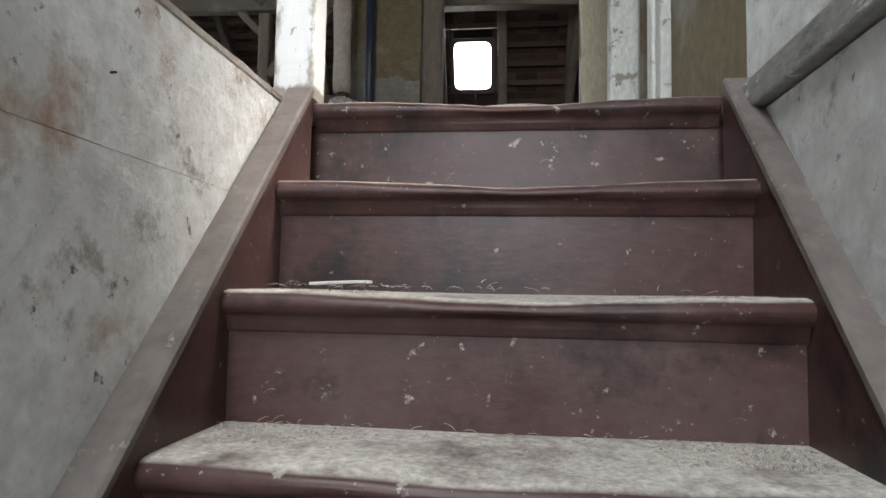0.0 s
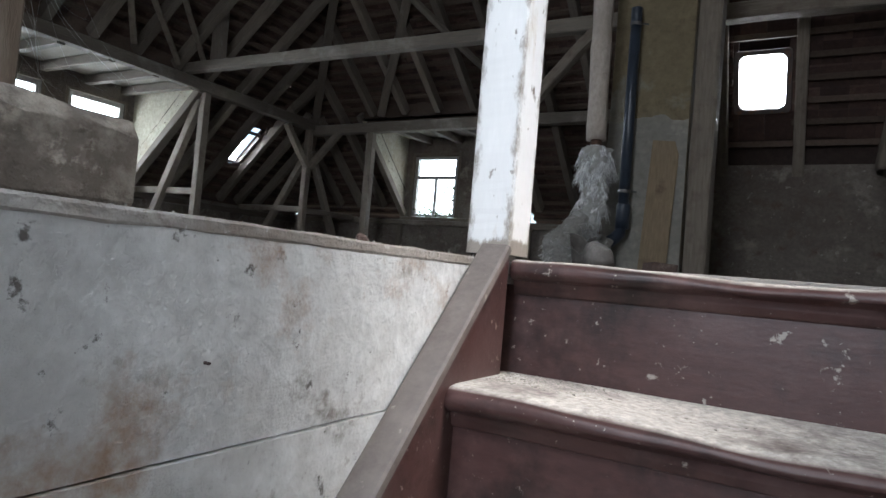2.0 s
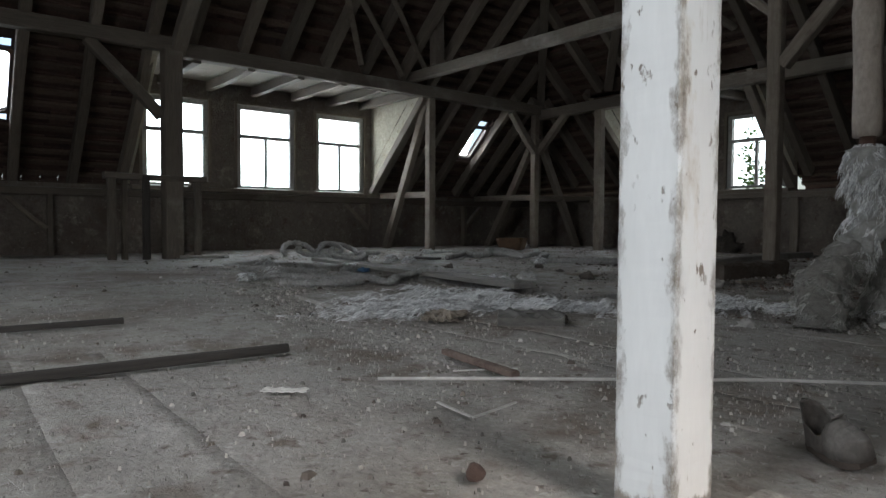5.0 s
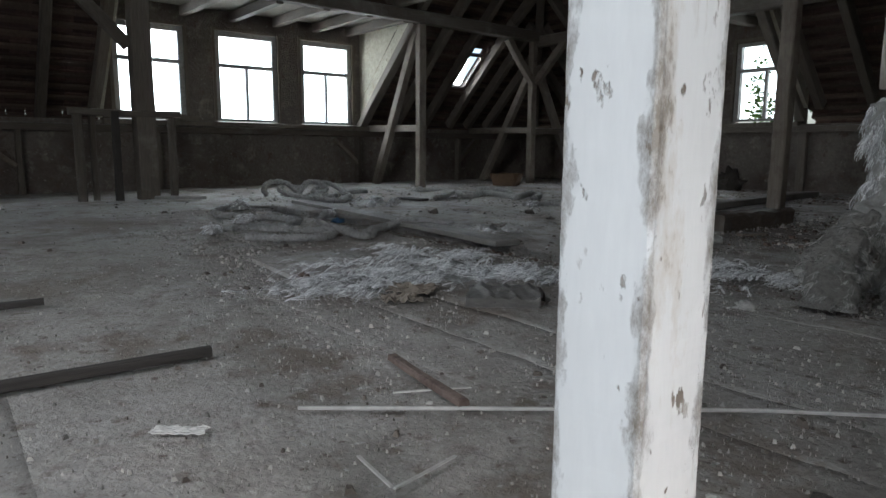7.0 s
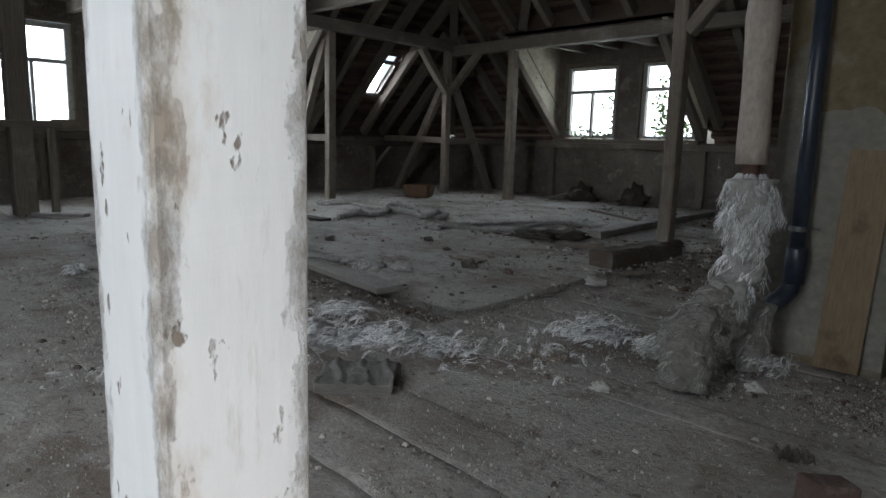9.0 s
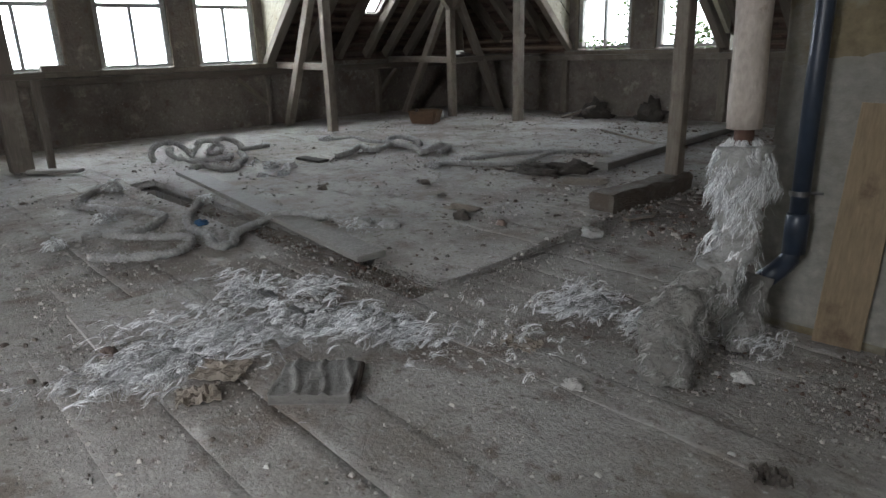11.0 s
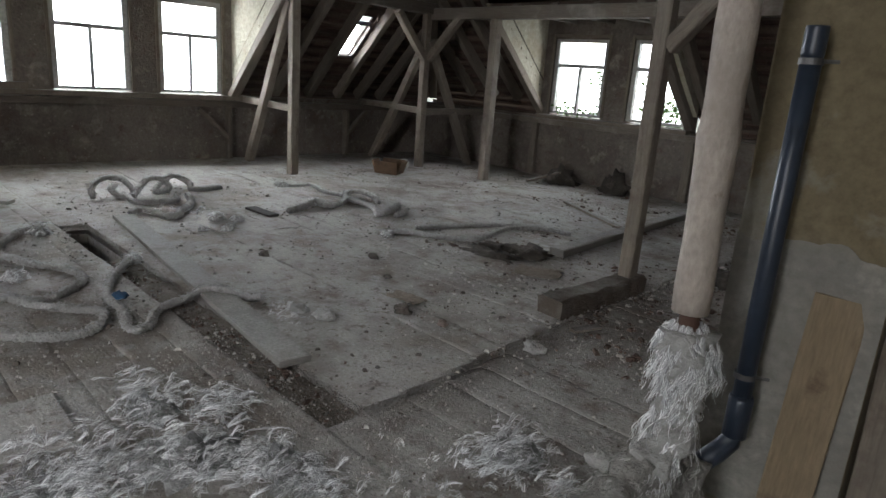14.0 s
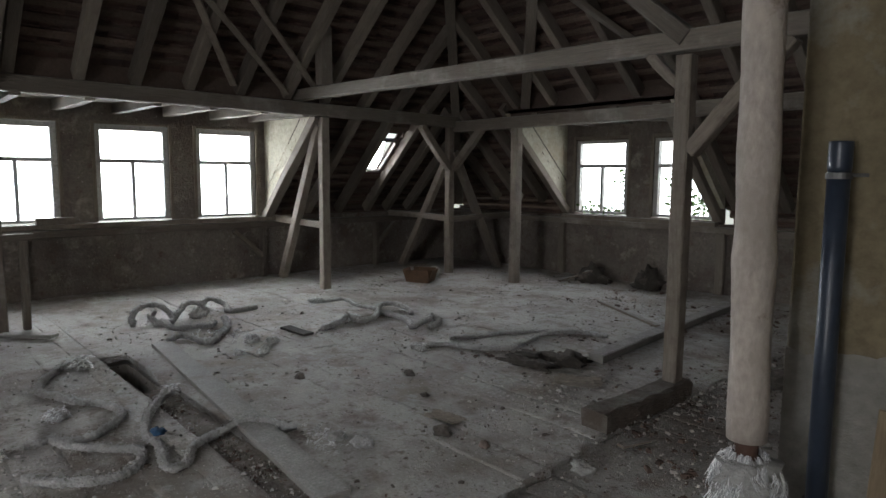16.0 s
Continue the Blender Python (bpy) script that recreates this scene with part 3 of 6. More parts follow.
def slope(name, label, down, flip, extent, holes, z_of, u_of, mapper, rows, rafters):
    """One roof slope: rafters, laths and rows of tiles. rows: list of d (run from the purlin, down is negative); u range by extent(d)."""
    roof = empty(name)
    tagged(roof, label, "roof", kind="structure")
    rng = random.Random(name)
    verts, faces = [], []

    def put(u0, u1, d0, z0, d1, z1, th, store_v, store_f):
        base = len(store_v)
        for zo in (0, th):
            for u, d, z in ((u0, d0, z0), (u1, d0, z0), (u1, d1, z1), (u0, d1, z1)):
                store_v.append(mapper(u, d, z + zo))
        for f in ((3, 2, 1, 0), (4, 5, 6, 7), (0, 1, 5, 4), (1, 2, 6, 5), (2, 3, 7, 6), (3, 0, 4, 7)):
            store_f.append(tuple(base + i for i in f))
    for d in rows:
        u0, u1 = extent(d)
        if u1 - u0 < 0.2:
            continue
        sl = LOW if d < 0 else HIGH
        z = ZP + sl * d
        cuts = [(u0, u1)]
        for ha, hb, da, db in holes:
            if da - 0.02 < d < db + 0.02:
                nxt = []
                for a, b in cuts:
                    if hb <= a or ha >= b:
                        nxt.append((a, b))
                    else:
                        if ha - a > 0.05:
                            nxt.append((a, ha))
                        if b - hb > 0.05:
                            nxt.append((hb, b))
                cuts = nxt
        run = math.cos(math.atan(sl))
        for a, b in cuts:
            lath = bmesh.new()
            lv, lf = [], []
            put(a, b, d, z + 0.145 + rng.uniform(-0.004, 0.004), d + 0.045 * run, z + 0.145 + 0.045 * run * sl, 0.026, lv, lf)
            me = bpy.data.meshes.new("lath")
            me.from_pydata(lv, [], lf)
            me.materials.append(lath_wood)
            part("lath", me, None, roof)
            u = a + 0.002
            while u < b - 0.03:
                w = min(0.172, b - u)
                j = rng.uniform(-0.012, 0.012)
                k = rng.uniform(0.0, 0.012)
                put(u, u + w - 0.004, d - 0.16 * run + j * run, z + 0.178 - 0.16 * run * sl + j * sl * run + 0.03 + k, d + 0.05 * run, z + 0.178 + 0.05 * run * sl + k * 0.5, 0.014, verts, faces)
                u += w
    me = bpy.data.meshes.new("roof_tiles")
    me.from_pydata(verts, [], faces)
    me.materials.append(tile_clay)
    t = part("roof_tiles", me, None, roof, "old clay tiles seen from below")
    tagged(t, kind="stuff")
    for u, d0, d1, w in rafters:
        for da, db in ((d0, min(d1, 0.0)), (max(d0, 0.0), d1)):
            if db - da < 0.15:
                continue
            sa = LOW if da < 0 else HIGH
            zo = 0.075
            p, q = mapper(u, da, ZP + sa * da + zo), mapper(u, db, ZP + sa * db + zo)
            beam("rafter", p, q, w, 0.13, roof_timber, roof)
    return roof


dn, up_ = [], []
d = -0.02
while d > -1.6:
    dn.append(d)
    d -= PITCH * math.cos(math.atan(LOW))
d = 0.1
while d < (TOP - ZP) / HIGH:
    up_.append(d)
    d += PITCH * math.cos(math.atan(HIGH))
ROWS_D = dn + up_

SKY1, SKY2 = (7.71, 8.0, -0.95, -0.53), (1.68, 2.0, -0.9, -0.38)
ra = []
for y in (-1.9, -1.35, -0.8, -0.25, 0.3, 0.85, 1.6, 2.07, 2.62):
    ra.append((y, -1.5, 3.8, 0.09))
ra += [(3.12, -1.42, 3.8, 0.1)]
for y in (3.5, 4.03, 4.5, 5.0, 5.52, 6.05):
    ra.append((y, 0.0, 3.8, 0.10))
for y, top in ((6.54, 2.0), (7.1, 1.45), (7.6, 0.95), (8.09, 0.45), (8.45, 0.1), (8.85, -0.3)):
    ra.append((y, -1.42, top, 0.09))
slope("roof_long", "tiled roof slope seen from inside, rafters and laths over dark clay tiles", 0, 0,
      lambda d: (-3.0, min(10.0, YP - d)), [(DORMER_A[0], DORMER_A[1], -1.6, -0.03), (SKY1[0] - 0.02, SKY1[1] + 0.02, SKY1[2] - 0.02, SKY1[3] + 0.13), (SKY2[0] - 0.02, SKY2[1] + 0.02, SKY2[2] - 0.02, SKY2[3] + 0.13)], z_a, None,
      lambda u, d, z: (XP + d, u, z), ROWS_D, ra)
rb_ = [(-6.1, -1.25, -0.42, 0.09), (-5.65, -1.25, 0.05, 0.09), (-5.2, -1.25, 0.5, 0.09), (-4.86, -1.25, 0.0, 0.08)]
for x in (-4.61, -4.05, -3.5, -2.95):
    rb_.append((x, 0.0, min(3.3, x - XP), 0.09))
for x in (-2.42, -1.88, -1.33, -0.78, -0.25):
    rb_.append((x, -1.25, 3.3, 0.09))
slope("roof_far", "tiled far roof slope from inside, rafters and laths over dark clay tiles", 0, 0,
      lambda d: (max(-7.3, XP + d), 0.2), [(DORMER_B[0], DORMER_B[1], -1.6, -0.03)], z_b, None,
      lambda u, d, z: (u, YP - d, z), ROWS_D, rb_)
# dark outer sheets, added to stop light leaking through the tiles
outer = empty("roof_leak_cover")
tagged(outer, "dark outer sheets that keep light out between the tiles", "roof", kind="structure")
L = 0.27


def skin_a(y0, y1, d0, d1):
    sl = LOW if d1 <= 0 else HIGH
    return [(XP + d0, y0, ZP + sl * d0 + L), (XP + d1, y0, ZP + sl * d1 + L), (XP + d1, min(y1, YP - d1 + 0.1), ZP + sl * d1 + L), (XP + d0, min(y1, YP - d0 + 0.1), ZP + sl * d0 + L)]


def skin_b(x0, x1, d0, d1):
    sl = LOW if d1 <= 0 else HIGH
    return [(max(x0, XP + d0 - 0.1), YP - d0, ZP + sl * d0 + L), (max(x0, XP + d1 - 0.1), YP - d1, ZP + sl * d1 + L), (x1, YP - d1, ZP + sl * d1 + L), (x1, YP - d0, ZP + sl * d0 + L)]


for q in (skin_a(-3.2, 99, 0, 3.9), skin_a(-3.2, SKY2[0], -1.6, 0), skin_a(SKY2[1], DORMER_A[0], -1.6, 0), skin_a(SKY2[0], SKY2[1], -1.6, SKY2[2] - 0.2), skin_a(SKY2[0], SKY2[1], SKY2[3], 0),
          skin_a(DORMER_A[1], SKY1[0], -1.6, 0), skin_a(SKY1[1], 99, -1.6, 0), skin_a(SKY1[0], SKY1[1], -1.6, SKY1[2] - 0.2), skin_a(SKY1[0], SKY1[1], SKY1[3], 0),
          skin_b(-99, 1.7, 0, 3.9), skin_b(-99, DORMER_B[0], -1.6, 0), skin_b(DORMER_B[1], 1.7, -1.6, 0)):
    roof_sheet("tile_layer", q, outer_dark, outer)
# boards added above the dormers to close a gap where sky came in
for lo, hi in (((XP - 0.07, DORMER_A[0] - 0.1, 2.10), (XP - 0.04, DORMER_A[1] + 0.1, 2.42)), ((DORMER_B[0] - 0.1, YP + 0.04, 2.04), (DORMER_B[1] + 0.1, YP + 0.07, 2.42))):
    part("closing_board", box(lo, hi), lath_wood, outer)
# hip rafter
beam("hip_rafter", (XP - 1.3, YP + 1.3, ZP - 1.3 * LOW + 0.04), (XP, YP, ZP + 0.04), 0.11, 0.15, label="dark hip rafter in the roof corner", category="rafter", kind="structure")
beam("hip_rafter", (XP, YP, ZP + 0.04), (XP + 3.7, YP - 3.7, ZP + 3.7 * HIGH + 0.04), 0.11, 0.15, label="dark hip rafter in the roof corner", category="rafter", kind="structure")

# dormer ceilings
tagged(part("ceiling_dormer_long", box((XA - 0.2, DORMER_A[0] - 0.1, 2.10), (XP - 0.04, DORMER_A[1] + 0.1, 2.14)), ceiling_board), "boarded flat ceiling of the long dormer", "ceiling", kind="structure")
tagged(part("ceiling_dormer_far", box((DORMER_B[0] - 0.1, YP + 0.04, 2.10), (DORMER_B[1] + 0.1, YB + 0.2, 2.14)), ceiling_board), "boarded flat ceiling of the far dormer", "ceiling", kind="structure")
for y in (3.55, 4.12, 4.7, 5.25, 5.8, 6.3):
    beam("ceiling_joist", (XA, y, 2.04), (XP, y, 2.03), 0.085, 0.11, label="grey timber joist under the dormer ceiling", category="joist", group="dormer joists")
for x in (-4.35, -3.8, -3.25, -2.75):
    beam("ceiling_joist", (x, YB, 2.04), (x, YP, 2.03), 0.085, 0.11, label="dark timber joist under the far dormer ceiling", category="joist", group="dormer joists")

# ---------------------------------------------------------------- timber frame
TIM = dict(group="roof timbers")
beam("purlin", (XP, -3.0, 2.10), (XP, 3.3, 2.115), 0.13, 0.14, label="long weathered timber purlin under the rafters", category="beam", **TIM)
beam("purlin", (XP, 3.3, 2.075), (XP, YP + 0.05, 2.04), 0.13, 0.14, label="long weathered timber purlin under the rafters", category="beam", **TIM)
beam("purlin", (XP - 0.06, YP, 1.98), (0.2, YP, 1.99), 0.13, 0.14, label="dark timber purlin along the far slope", category="beam", **TIM)
POST = dict(label="square weathered timber post standing on the dusty floor", category="post", group="timber posts", wobble=0.004)
beam("timber_post", (XP, 6.52, -0.03), (XP, 6.52, 1.98), 0.1, 0.1, grey_timber, **POST)
beam("timber_post", (XP - 0.02, 8.49, -0.03), (XP - 0.02, 8.49, 1.98), 0.095, 0.095, grey_timber, **POST)
beam("timber_post", (-4.61, 8.57, -0.03), (-4.61, 8.57, 1.92), 0.11, 0.1, grey_timber, **POST)
beam("timber_post", (-1.13, 6.15, 0.1), (-1.13, 6.15, 2.03), 0.092, 0.095, grey_timber, **POST)
beam("timber_post", (XP, 3.3, -0.1), (XP, 3.3, 2.06), 0.2, 0.17, timber, **POST)
beam("tie_beam", (XP - 0.12, 6.2, 2.2), (0.25, 6.14, 2.09), 0.11, 0.115, label="long horizontal timber tie beam across the attic", category="beam", **TIM)
BR = dict(label="slanting timber brace of the roof frame", category="brace", **TIM)
beam("brace", (XP - 0.06, 6.5, 1.9), (-6.84, 6.56, -0.02), 0.11, 0.09, grey_timber, up=(0, 1, 0), **BR)
beam("brace", (XP - 0.03, 6.47, 2.0), (XA + 0.02, 6.47, 0.78), 0.10, 0.12, timber, up=(0, 1, 0), **BR)
beam("rail", (XA - 0.02, 6.6, 0.76), (XP, 6.58, 0.74), 0.06, 0.085, grey_timber, label="short horizontal timber rail bracing the post", category="rail", **TIM)
beam("rail", (XA - 0.02, 8.5, 0.77), (XP + 0.04, 8.49, 0.75), 0.06, 0.085, grey_timber, label="short horizontal timber rail bracing the corner post", category="rail", **TIM)
beam("rail", (XP, 8.45, 0.74), (XP + 0.02, YB, 0.76), 0.06, 0.085, timber, label="short horizontal timber rail bracing the corner post", category="rail", **TIM)
beam("brace", (XP - 0.03, 8.5, 1.65), (-6.83, 8.52, -0.02), 0.10, 0.09, grey_timber, up=(0, 1, 0), **BR)
beam("brace", (XP, 8.55, 1.65), (XP, 9.45, -0.02), 0.10, 0.09, timber, up=(1, 0, 0), **BR)
beam("brace", (XP, 7.98, 1.97), (XP, 8.47, 1.42), 0.09, 0.09, grey_timber, up=(1, 0, 0), **BR)
beam("brace", (-5.2, YP - 0.02, 1.94), (XP + 0.03, 8.52, 1.42), 0.09, 0.09, grey_timber, up=(0, 1, 0), **BR)
beam("brace", (-1.08, 6.15, 1.48), (-0.55, 6.14, 2.05), 0.09, 0.09, grey_timber, up=(0, 1, 0), **BR)
beam("brace", (-1.16, 6.15, 1.86), (-1.36, 6.15, 2.06), 0.06, 0.07, grey_timber, up=(0, 1, 0), **BR)
beam("brace", (-1.12, 6.14, 2.12), (-3.3, 6.14, 4.0), 0.10, 0.12, timber, up=(0, 1, 0), **BR)

# ---------------------------------------------------------------- side room behind the pier
pier = part("wall_pier", box((0.11, 4.48, -0.05), (0.52, 5.0, 3.2), 0.008), plaster_yellow)
bm = bmesh.new()
n_ = 24
lo_, hi_ = [], []
for i in range(n_ + 1):
    x = 0.111 + 0.408 * i / n_
    zt = 0.86 + 0.035 * noise.fractal(Vector((x * 9, 0.2, 0)), 1.0, 2.0, 3)
    for store, yy in ((lo_, 4.476), (hi_, 4.49)):
        store.append((bm.verts.new((x, yy, 0.0)), bm.verts.new((x, yy, zt))))
for k in range(n_):
    bm.faces.new((lo_[k][0], lo_[k + 1][0], lo_[k + 1][1], lo_[k][1]))
    bm.faces.new((lo_[k][1], lo_[k + 1][1], hi_[k + 1][1], hi_[k][1]))
cement = material("grey_cement", (0.24, 0.225, 0.195), 0.93, [((0.33, 0.31, 0.27), 5, 0.55, 0.7), ((0.16, 0.145, 0.12), 3, 0.55, 0.75)], None, 0.5, 8)
part("cement_patch", bm, cement, pier, "rough grey cement patch")
tagged(pier, "ochre plastered wall pier with a grey patch", "wall", kind="structure")
wall_with_holes("wall_partition", "x", 0.12, 0.08, 5.0, 9.8, -0.05, 3.6, [], plaster_knee, "plain partition behind the pier")
beam("door_post", (0.585, 4.56, -0.03), (0.585, 4.56, 2.6), 0.11, 0.13, grey_timber, label="grey wooden door post beside the ochre pier", category="post")
cream = material("cream_paint", (0.5, 0.45, 0.33), 0.6, [((0.33, 0.28, 0.2), 6, 0.58, 0.75)], (5, 5, 1), 0.2, 6)
door_grey = material("grey_door_paint", (0.2, 0.19, 0.175), 0.6, [((0.13, 0.12, 0.11), 5, 0.55, 0.75)], (5, 5, 1), 0.2, 6)
peeling = material("peeling_paint", (0.56, 0.57, 0.53), 0.5, [((0.24, 0.22, 0.18), 9, 0.58, 0.61), ((0.3, 0.27, 0.22), 24, 0.62, 0.66)], (3, 3, 1), 0.4, 7)
beam("door_post", (1.507, 3.425, -0.03), (1.507, 3.425, 2.6), 0.113, 0.11, peeling, label="peeling white painted wooden door post", category="post", wobble=0.002)
tagged(part("door_jamb", box((1.44, 4.48, -0.03), (1.70, 4.62, 2.6), 0.006), cream), "cream painted jamb of the side room opening", "jamb")
tagged(part("wall_right_cream", box((1.60, 3.48, -0.03), (1.70, 4.48, 2.6)), plaster_yellow), "ochre plaster beside the peeling post", "wall", kind="structure")
door = empty("door_1")
tagged(door, "grey painted closed door in a white moulded casing", "door", kind="structure")
part("door_leaf", box((1.595, 3.08, -0.01), (1.635, 3.37, 2.0), 0.003), door_grey, door)
cas = part("casing", box((1.535, 2.86, -0.01), (1.60, 3.08, 2.1), 0.012), peeling, door)
part("casing_bead", box((1.522, 2.93, -0.01), (1.536, 3.0, 2.1), 0.005), peeling, cas)

ZC, SC = 1.68, 2.0


def z_c(y):
    return ZC - SC * (y - 6.02)


roof_c = empty("roof_side")
tagged(roof_c, "low tiled roof slope over the side room with a small roof light", "roof", kind="structure")
HX0, HX1, HY0, HY1 = 0.53, 0.86, 6.05, 6.23
y = 5.2
RC = 0.447
rng = random.Random(5)
tv, tf = [], []
while y < 6.36:
    spans = [(0.2, 1.7)] if not HY0 - 0.02 < y < HY1 + 0.06 else [(0.2, HX0 - 0.03), (HX1 + 0.03, 1.7)]
    for a, b in spans:
        part("lath", box((a, y + 0.05, z_c(y)), (b, y + 0.075, z_c(y) + 0.042)), lath_wood, roof_c)
        u = a
        while u < b - 0.02:
            w = min(0.172, b - u)
            j = rng.uniform(-0.012, 0.012)
            base = len(tv)
            for zo in (0, 0.014):
                for uu, yy, dz in ((u, y + 0.09 + j * RC, 0.24), (u + w - 0.004, y + 0.09 + j * RC, 0.24), (u + w - 0.004, y - 0.02, 0.19), (u, y - 0.02, 0.19)):
                    tv.append((uu, yy, z_c(yy) + dz + zo))
            tf.extend(tuple(base + i for i in f) for f in ((3, 2, 1, 0), (4, 5, 6, 7), (0, 1, 5, 4), (1, 2, 6, 5), (2, 3, 7, 6), (3, 0, 4, 7)))
            u += w
    y += 0.155 * RC
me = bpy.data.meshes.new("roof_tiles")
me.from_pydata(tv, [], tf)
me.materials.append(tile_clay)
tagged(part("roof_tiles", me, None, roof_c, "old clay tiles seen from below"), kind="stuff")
for x in (0.44, 0.95, 1.5):
    beam("rafter", (x, 5.3, z_c(5.3) - 0.02), (x, 6.4, z_c(6.4) - 0.02), 0.075, 0.09, grey_timber, roof_c)
# dark sheets added outside to keep light from leaking between these tiles
for x0, x1, y0, y1 in ((0.1, HX0, 5.0, 6.6), (HX1, 1.8, 5.0, 6.6), (HX0, HX1, 5.0, HY0), (HX0, HX1, HY1 + 0.14, 6.6)):
    roof_sheet("tile_layer", [(x0, y0, z_c(y0) + 0.3), (x1, y0, z_c(y0) + 0.3), (x1, y1, z_c(y1) + 0.3), (x0, y1, z_c(y1) + 0.3)], outer_dark, roof_c)
beam("purlin", (0.2, 5.6, 1.83), (1.7, 5.6, 1.81), 0.11, 0.11, grey_timber, label="timber purlin over the side room", category="beam", **TIM)
beam("brace", (1.56, 5.75, 1.9), (1.44, 6.15, 0.9), 0.07, 0.07, grey_timber, **BR)
wall_with_holes("wall_side", "y", 6.38, 0.15, 0.2, 1.7, -0.1, 0.97, [], plaster_knee, "stained plaster under the roof of the side room")
tagged(part("ceiling_side", box((0.11, 4.3, 3.2), (1.75, 6.2, 3.24)), ceiling_board), "dark boards over the side room", "ceiling", kind="structure")


def roof_light(name, frame4, normal, w, h, label):
    """A cast-iron roof light: rounded frame and a pane. frame4: the matrix of its plane, x across, y along the slope."""
    light = empty(name)
    light.matrix_basis = frame4
    tagged(light, label, "roof window", kind="structure")
    bm = bmesh.new()
    n = 32

    def ring(sx, sy, r, z):
        out = []
        for i in range(n):
            a = 2 * math.pi * i / n
            cx, cy = math.copysign(sx / 2 - r, math.cos(a)), math.copysign(sy / 2 - r, math.sin(a))
            out.append(bm.verts.new((cx + r * math.cos(a), cy + r * math.sin(a), z)))
        return out
    rings = [ring(w, h, 0.055, 0.0), ring(w + 0.06, h + 0.06, 0.03, 0.0), ring(w + 0.06, h + 0.06, 0.03, 0.05), ring(w, h, 0.055, 0.05)]
    for a, b in zip(rings, rings[1:] + rings[:1]):
        for i in range(n):
            bm.faces.new((a[i], a[(i + 1) % n], b[(i + 1) % n], b[i]))
    bmesh.ops.recalc_face_normals(bm, faces=bm.faces)
    part("frame", bm, iron, light)
    g = part("pane", box((-w / 2, -h / 2, 0.03), (w / 2, h / 2, 0.033)), glass, light)
    g.visible_shadow = False
    return light


iron = material("rusty_iron", (0.12, 0.1, 0.09), 0.7, [((0.2, 0.1, 0.05), 9, 0.55, 0.7)], None, 0.3, 9, metal=0.5)


def slope_frame(c, along, across):
    x, y_ = Vector(across).normalized(), Vector(along).normalized()
    m = Matrix((x, y_, x.cross(y_))).transposed().to_4x4()
    m.translation = c
    return m


roof_light("window_6", slope_frame((0.695, 6.14, z_c(6.14) + 0.08), (0, -1, SC), (-1, 0, 0)), 1, 0.31, 0.39, "small bright roof light with rounded iron frame")
for i, hole in enumerate((SKY1, SKY2)):
    dm = (hole[2] + hole[3]) / 2
    roof_light(f"window_{7 + i}", slope_frame((XP + dm, (hole[0] + hole[1]) / 2, ZP + LOW * dm + 0.16), (1, 0, LOW), (0, -1, 0)), 1, hole[1] - hole[0] - 0.02, (hole[3] - hole[2]) * 1.38 - 0.02, "small iron roof light set in the tiled slope")
daylight("daylight", (0.695, 6.62, 1.62), (0.695, 5.0, 0.9), 0.8, 0.9, 9.0)
daylight("daylight", (-7.05, 7.86, 1.75), (-5.7, 7.86, 1.1), 1.0, 1.0, 18.0)
daylight("daylight", (-7.05, 1.85, 1.75), (-5.7, 1.85, 1.1), 0.9, 0.9, 8.0)

# ---------------------------------------------------------------- sill timber and post beside the stairwell
tagged(part("sill_timber", timber_mesh(2.19, 0.17, 0.097, 0.01, 0.014, 77, 40), mortar_timber, m=pose(0.463, -0.715, 0.040, -90, 0, 0)), "rough weathered timber sill along the stairwell edge", "beam")
post_wood = material("grained_post_wood", (0.25, 0.205, 0.155), 0.85, [((0.12, 0.09, 0.065), 1.7, 0.47, 0.6), ((0.34, 0.29, 0.225), 1.1, 0.55, 0.68), ((0.10, 0.08, 0.06), 5.0, 0.58, 0.64)], (6, 6, 0.9), 0.35, 1.8, streaks=True)
near_post = part("timber_post", timber_mesh(2.6, 0.13, 0.18, 0.004, 0.007, 81, 12), post_wood, m=pose(0.43, 1.295, 0.090))
tagged(near_post, "grained timber post standing on the sill beside the stairwell", "post", group="timber posts")

# ---------------------------------------------------------------- knee wall studs
for y0 in (-0.4, 1.0, 2.4, 3.75, 6.4, 8.2):
    beam("stud", (XA + 0.03, y0, -0.05), (XA + 0.03, y0, 0.66), 0.1, 0.06, label="dark timber stud in the low wall", category="stud", group="wall studs")
beam("wall_plate", (XA + 0.045, -3.0, 0.69), (XA + 0.045, 9.7, 0.69), 0.09, 0.085, label="long timber plate along the low wall", category="beam", **TIM)
for y0, y1 in ((6.0, 6.38), (8.55, 8.2), (2.0, 2.36)):
    beam("brace", (XA + 0.05, y0, 0.62), (XA + 0.05, y1, 0.28), 0.05, 0.08, grey_timber, up=(1, 0, 0), **BR)
for x0 in (-4.78, -2.55, -1.3):
    beam("stud", (x0, YB - 0.03, -0.05), (x0, YB - 0.03, 0.72), 0.1, 0.06, label="dark timber stud in the low wall", category="stud", group="wall studs")
beam("wall_plate", (-7.0, YB - 0.045, 0.735), (0.1, YB - 0.045, 0.735), 0.09, 0.075, label="long timber plate along the far wall", category="beam", **TIM)
# cheek rafters of the far dormer
beam("brace", (DORMER_B[0] + 0.02, YP, 2.0), (DORMER_B[0] + 0.02, YB, 0.86), 0.09, 0.10, grey_timber, up=(1, 0, 0), **BR)
beam("brace", (DORMER_B[1] - 0.0, YP, 2.0), (DORMER_B[1] - 0.0, YB, 0.86), 0.09, 0.10, timber, up=(1, 0, 0), **BR)
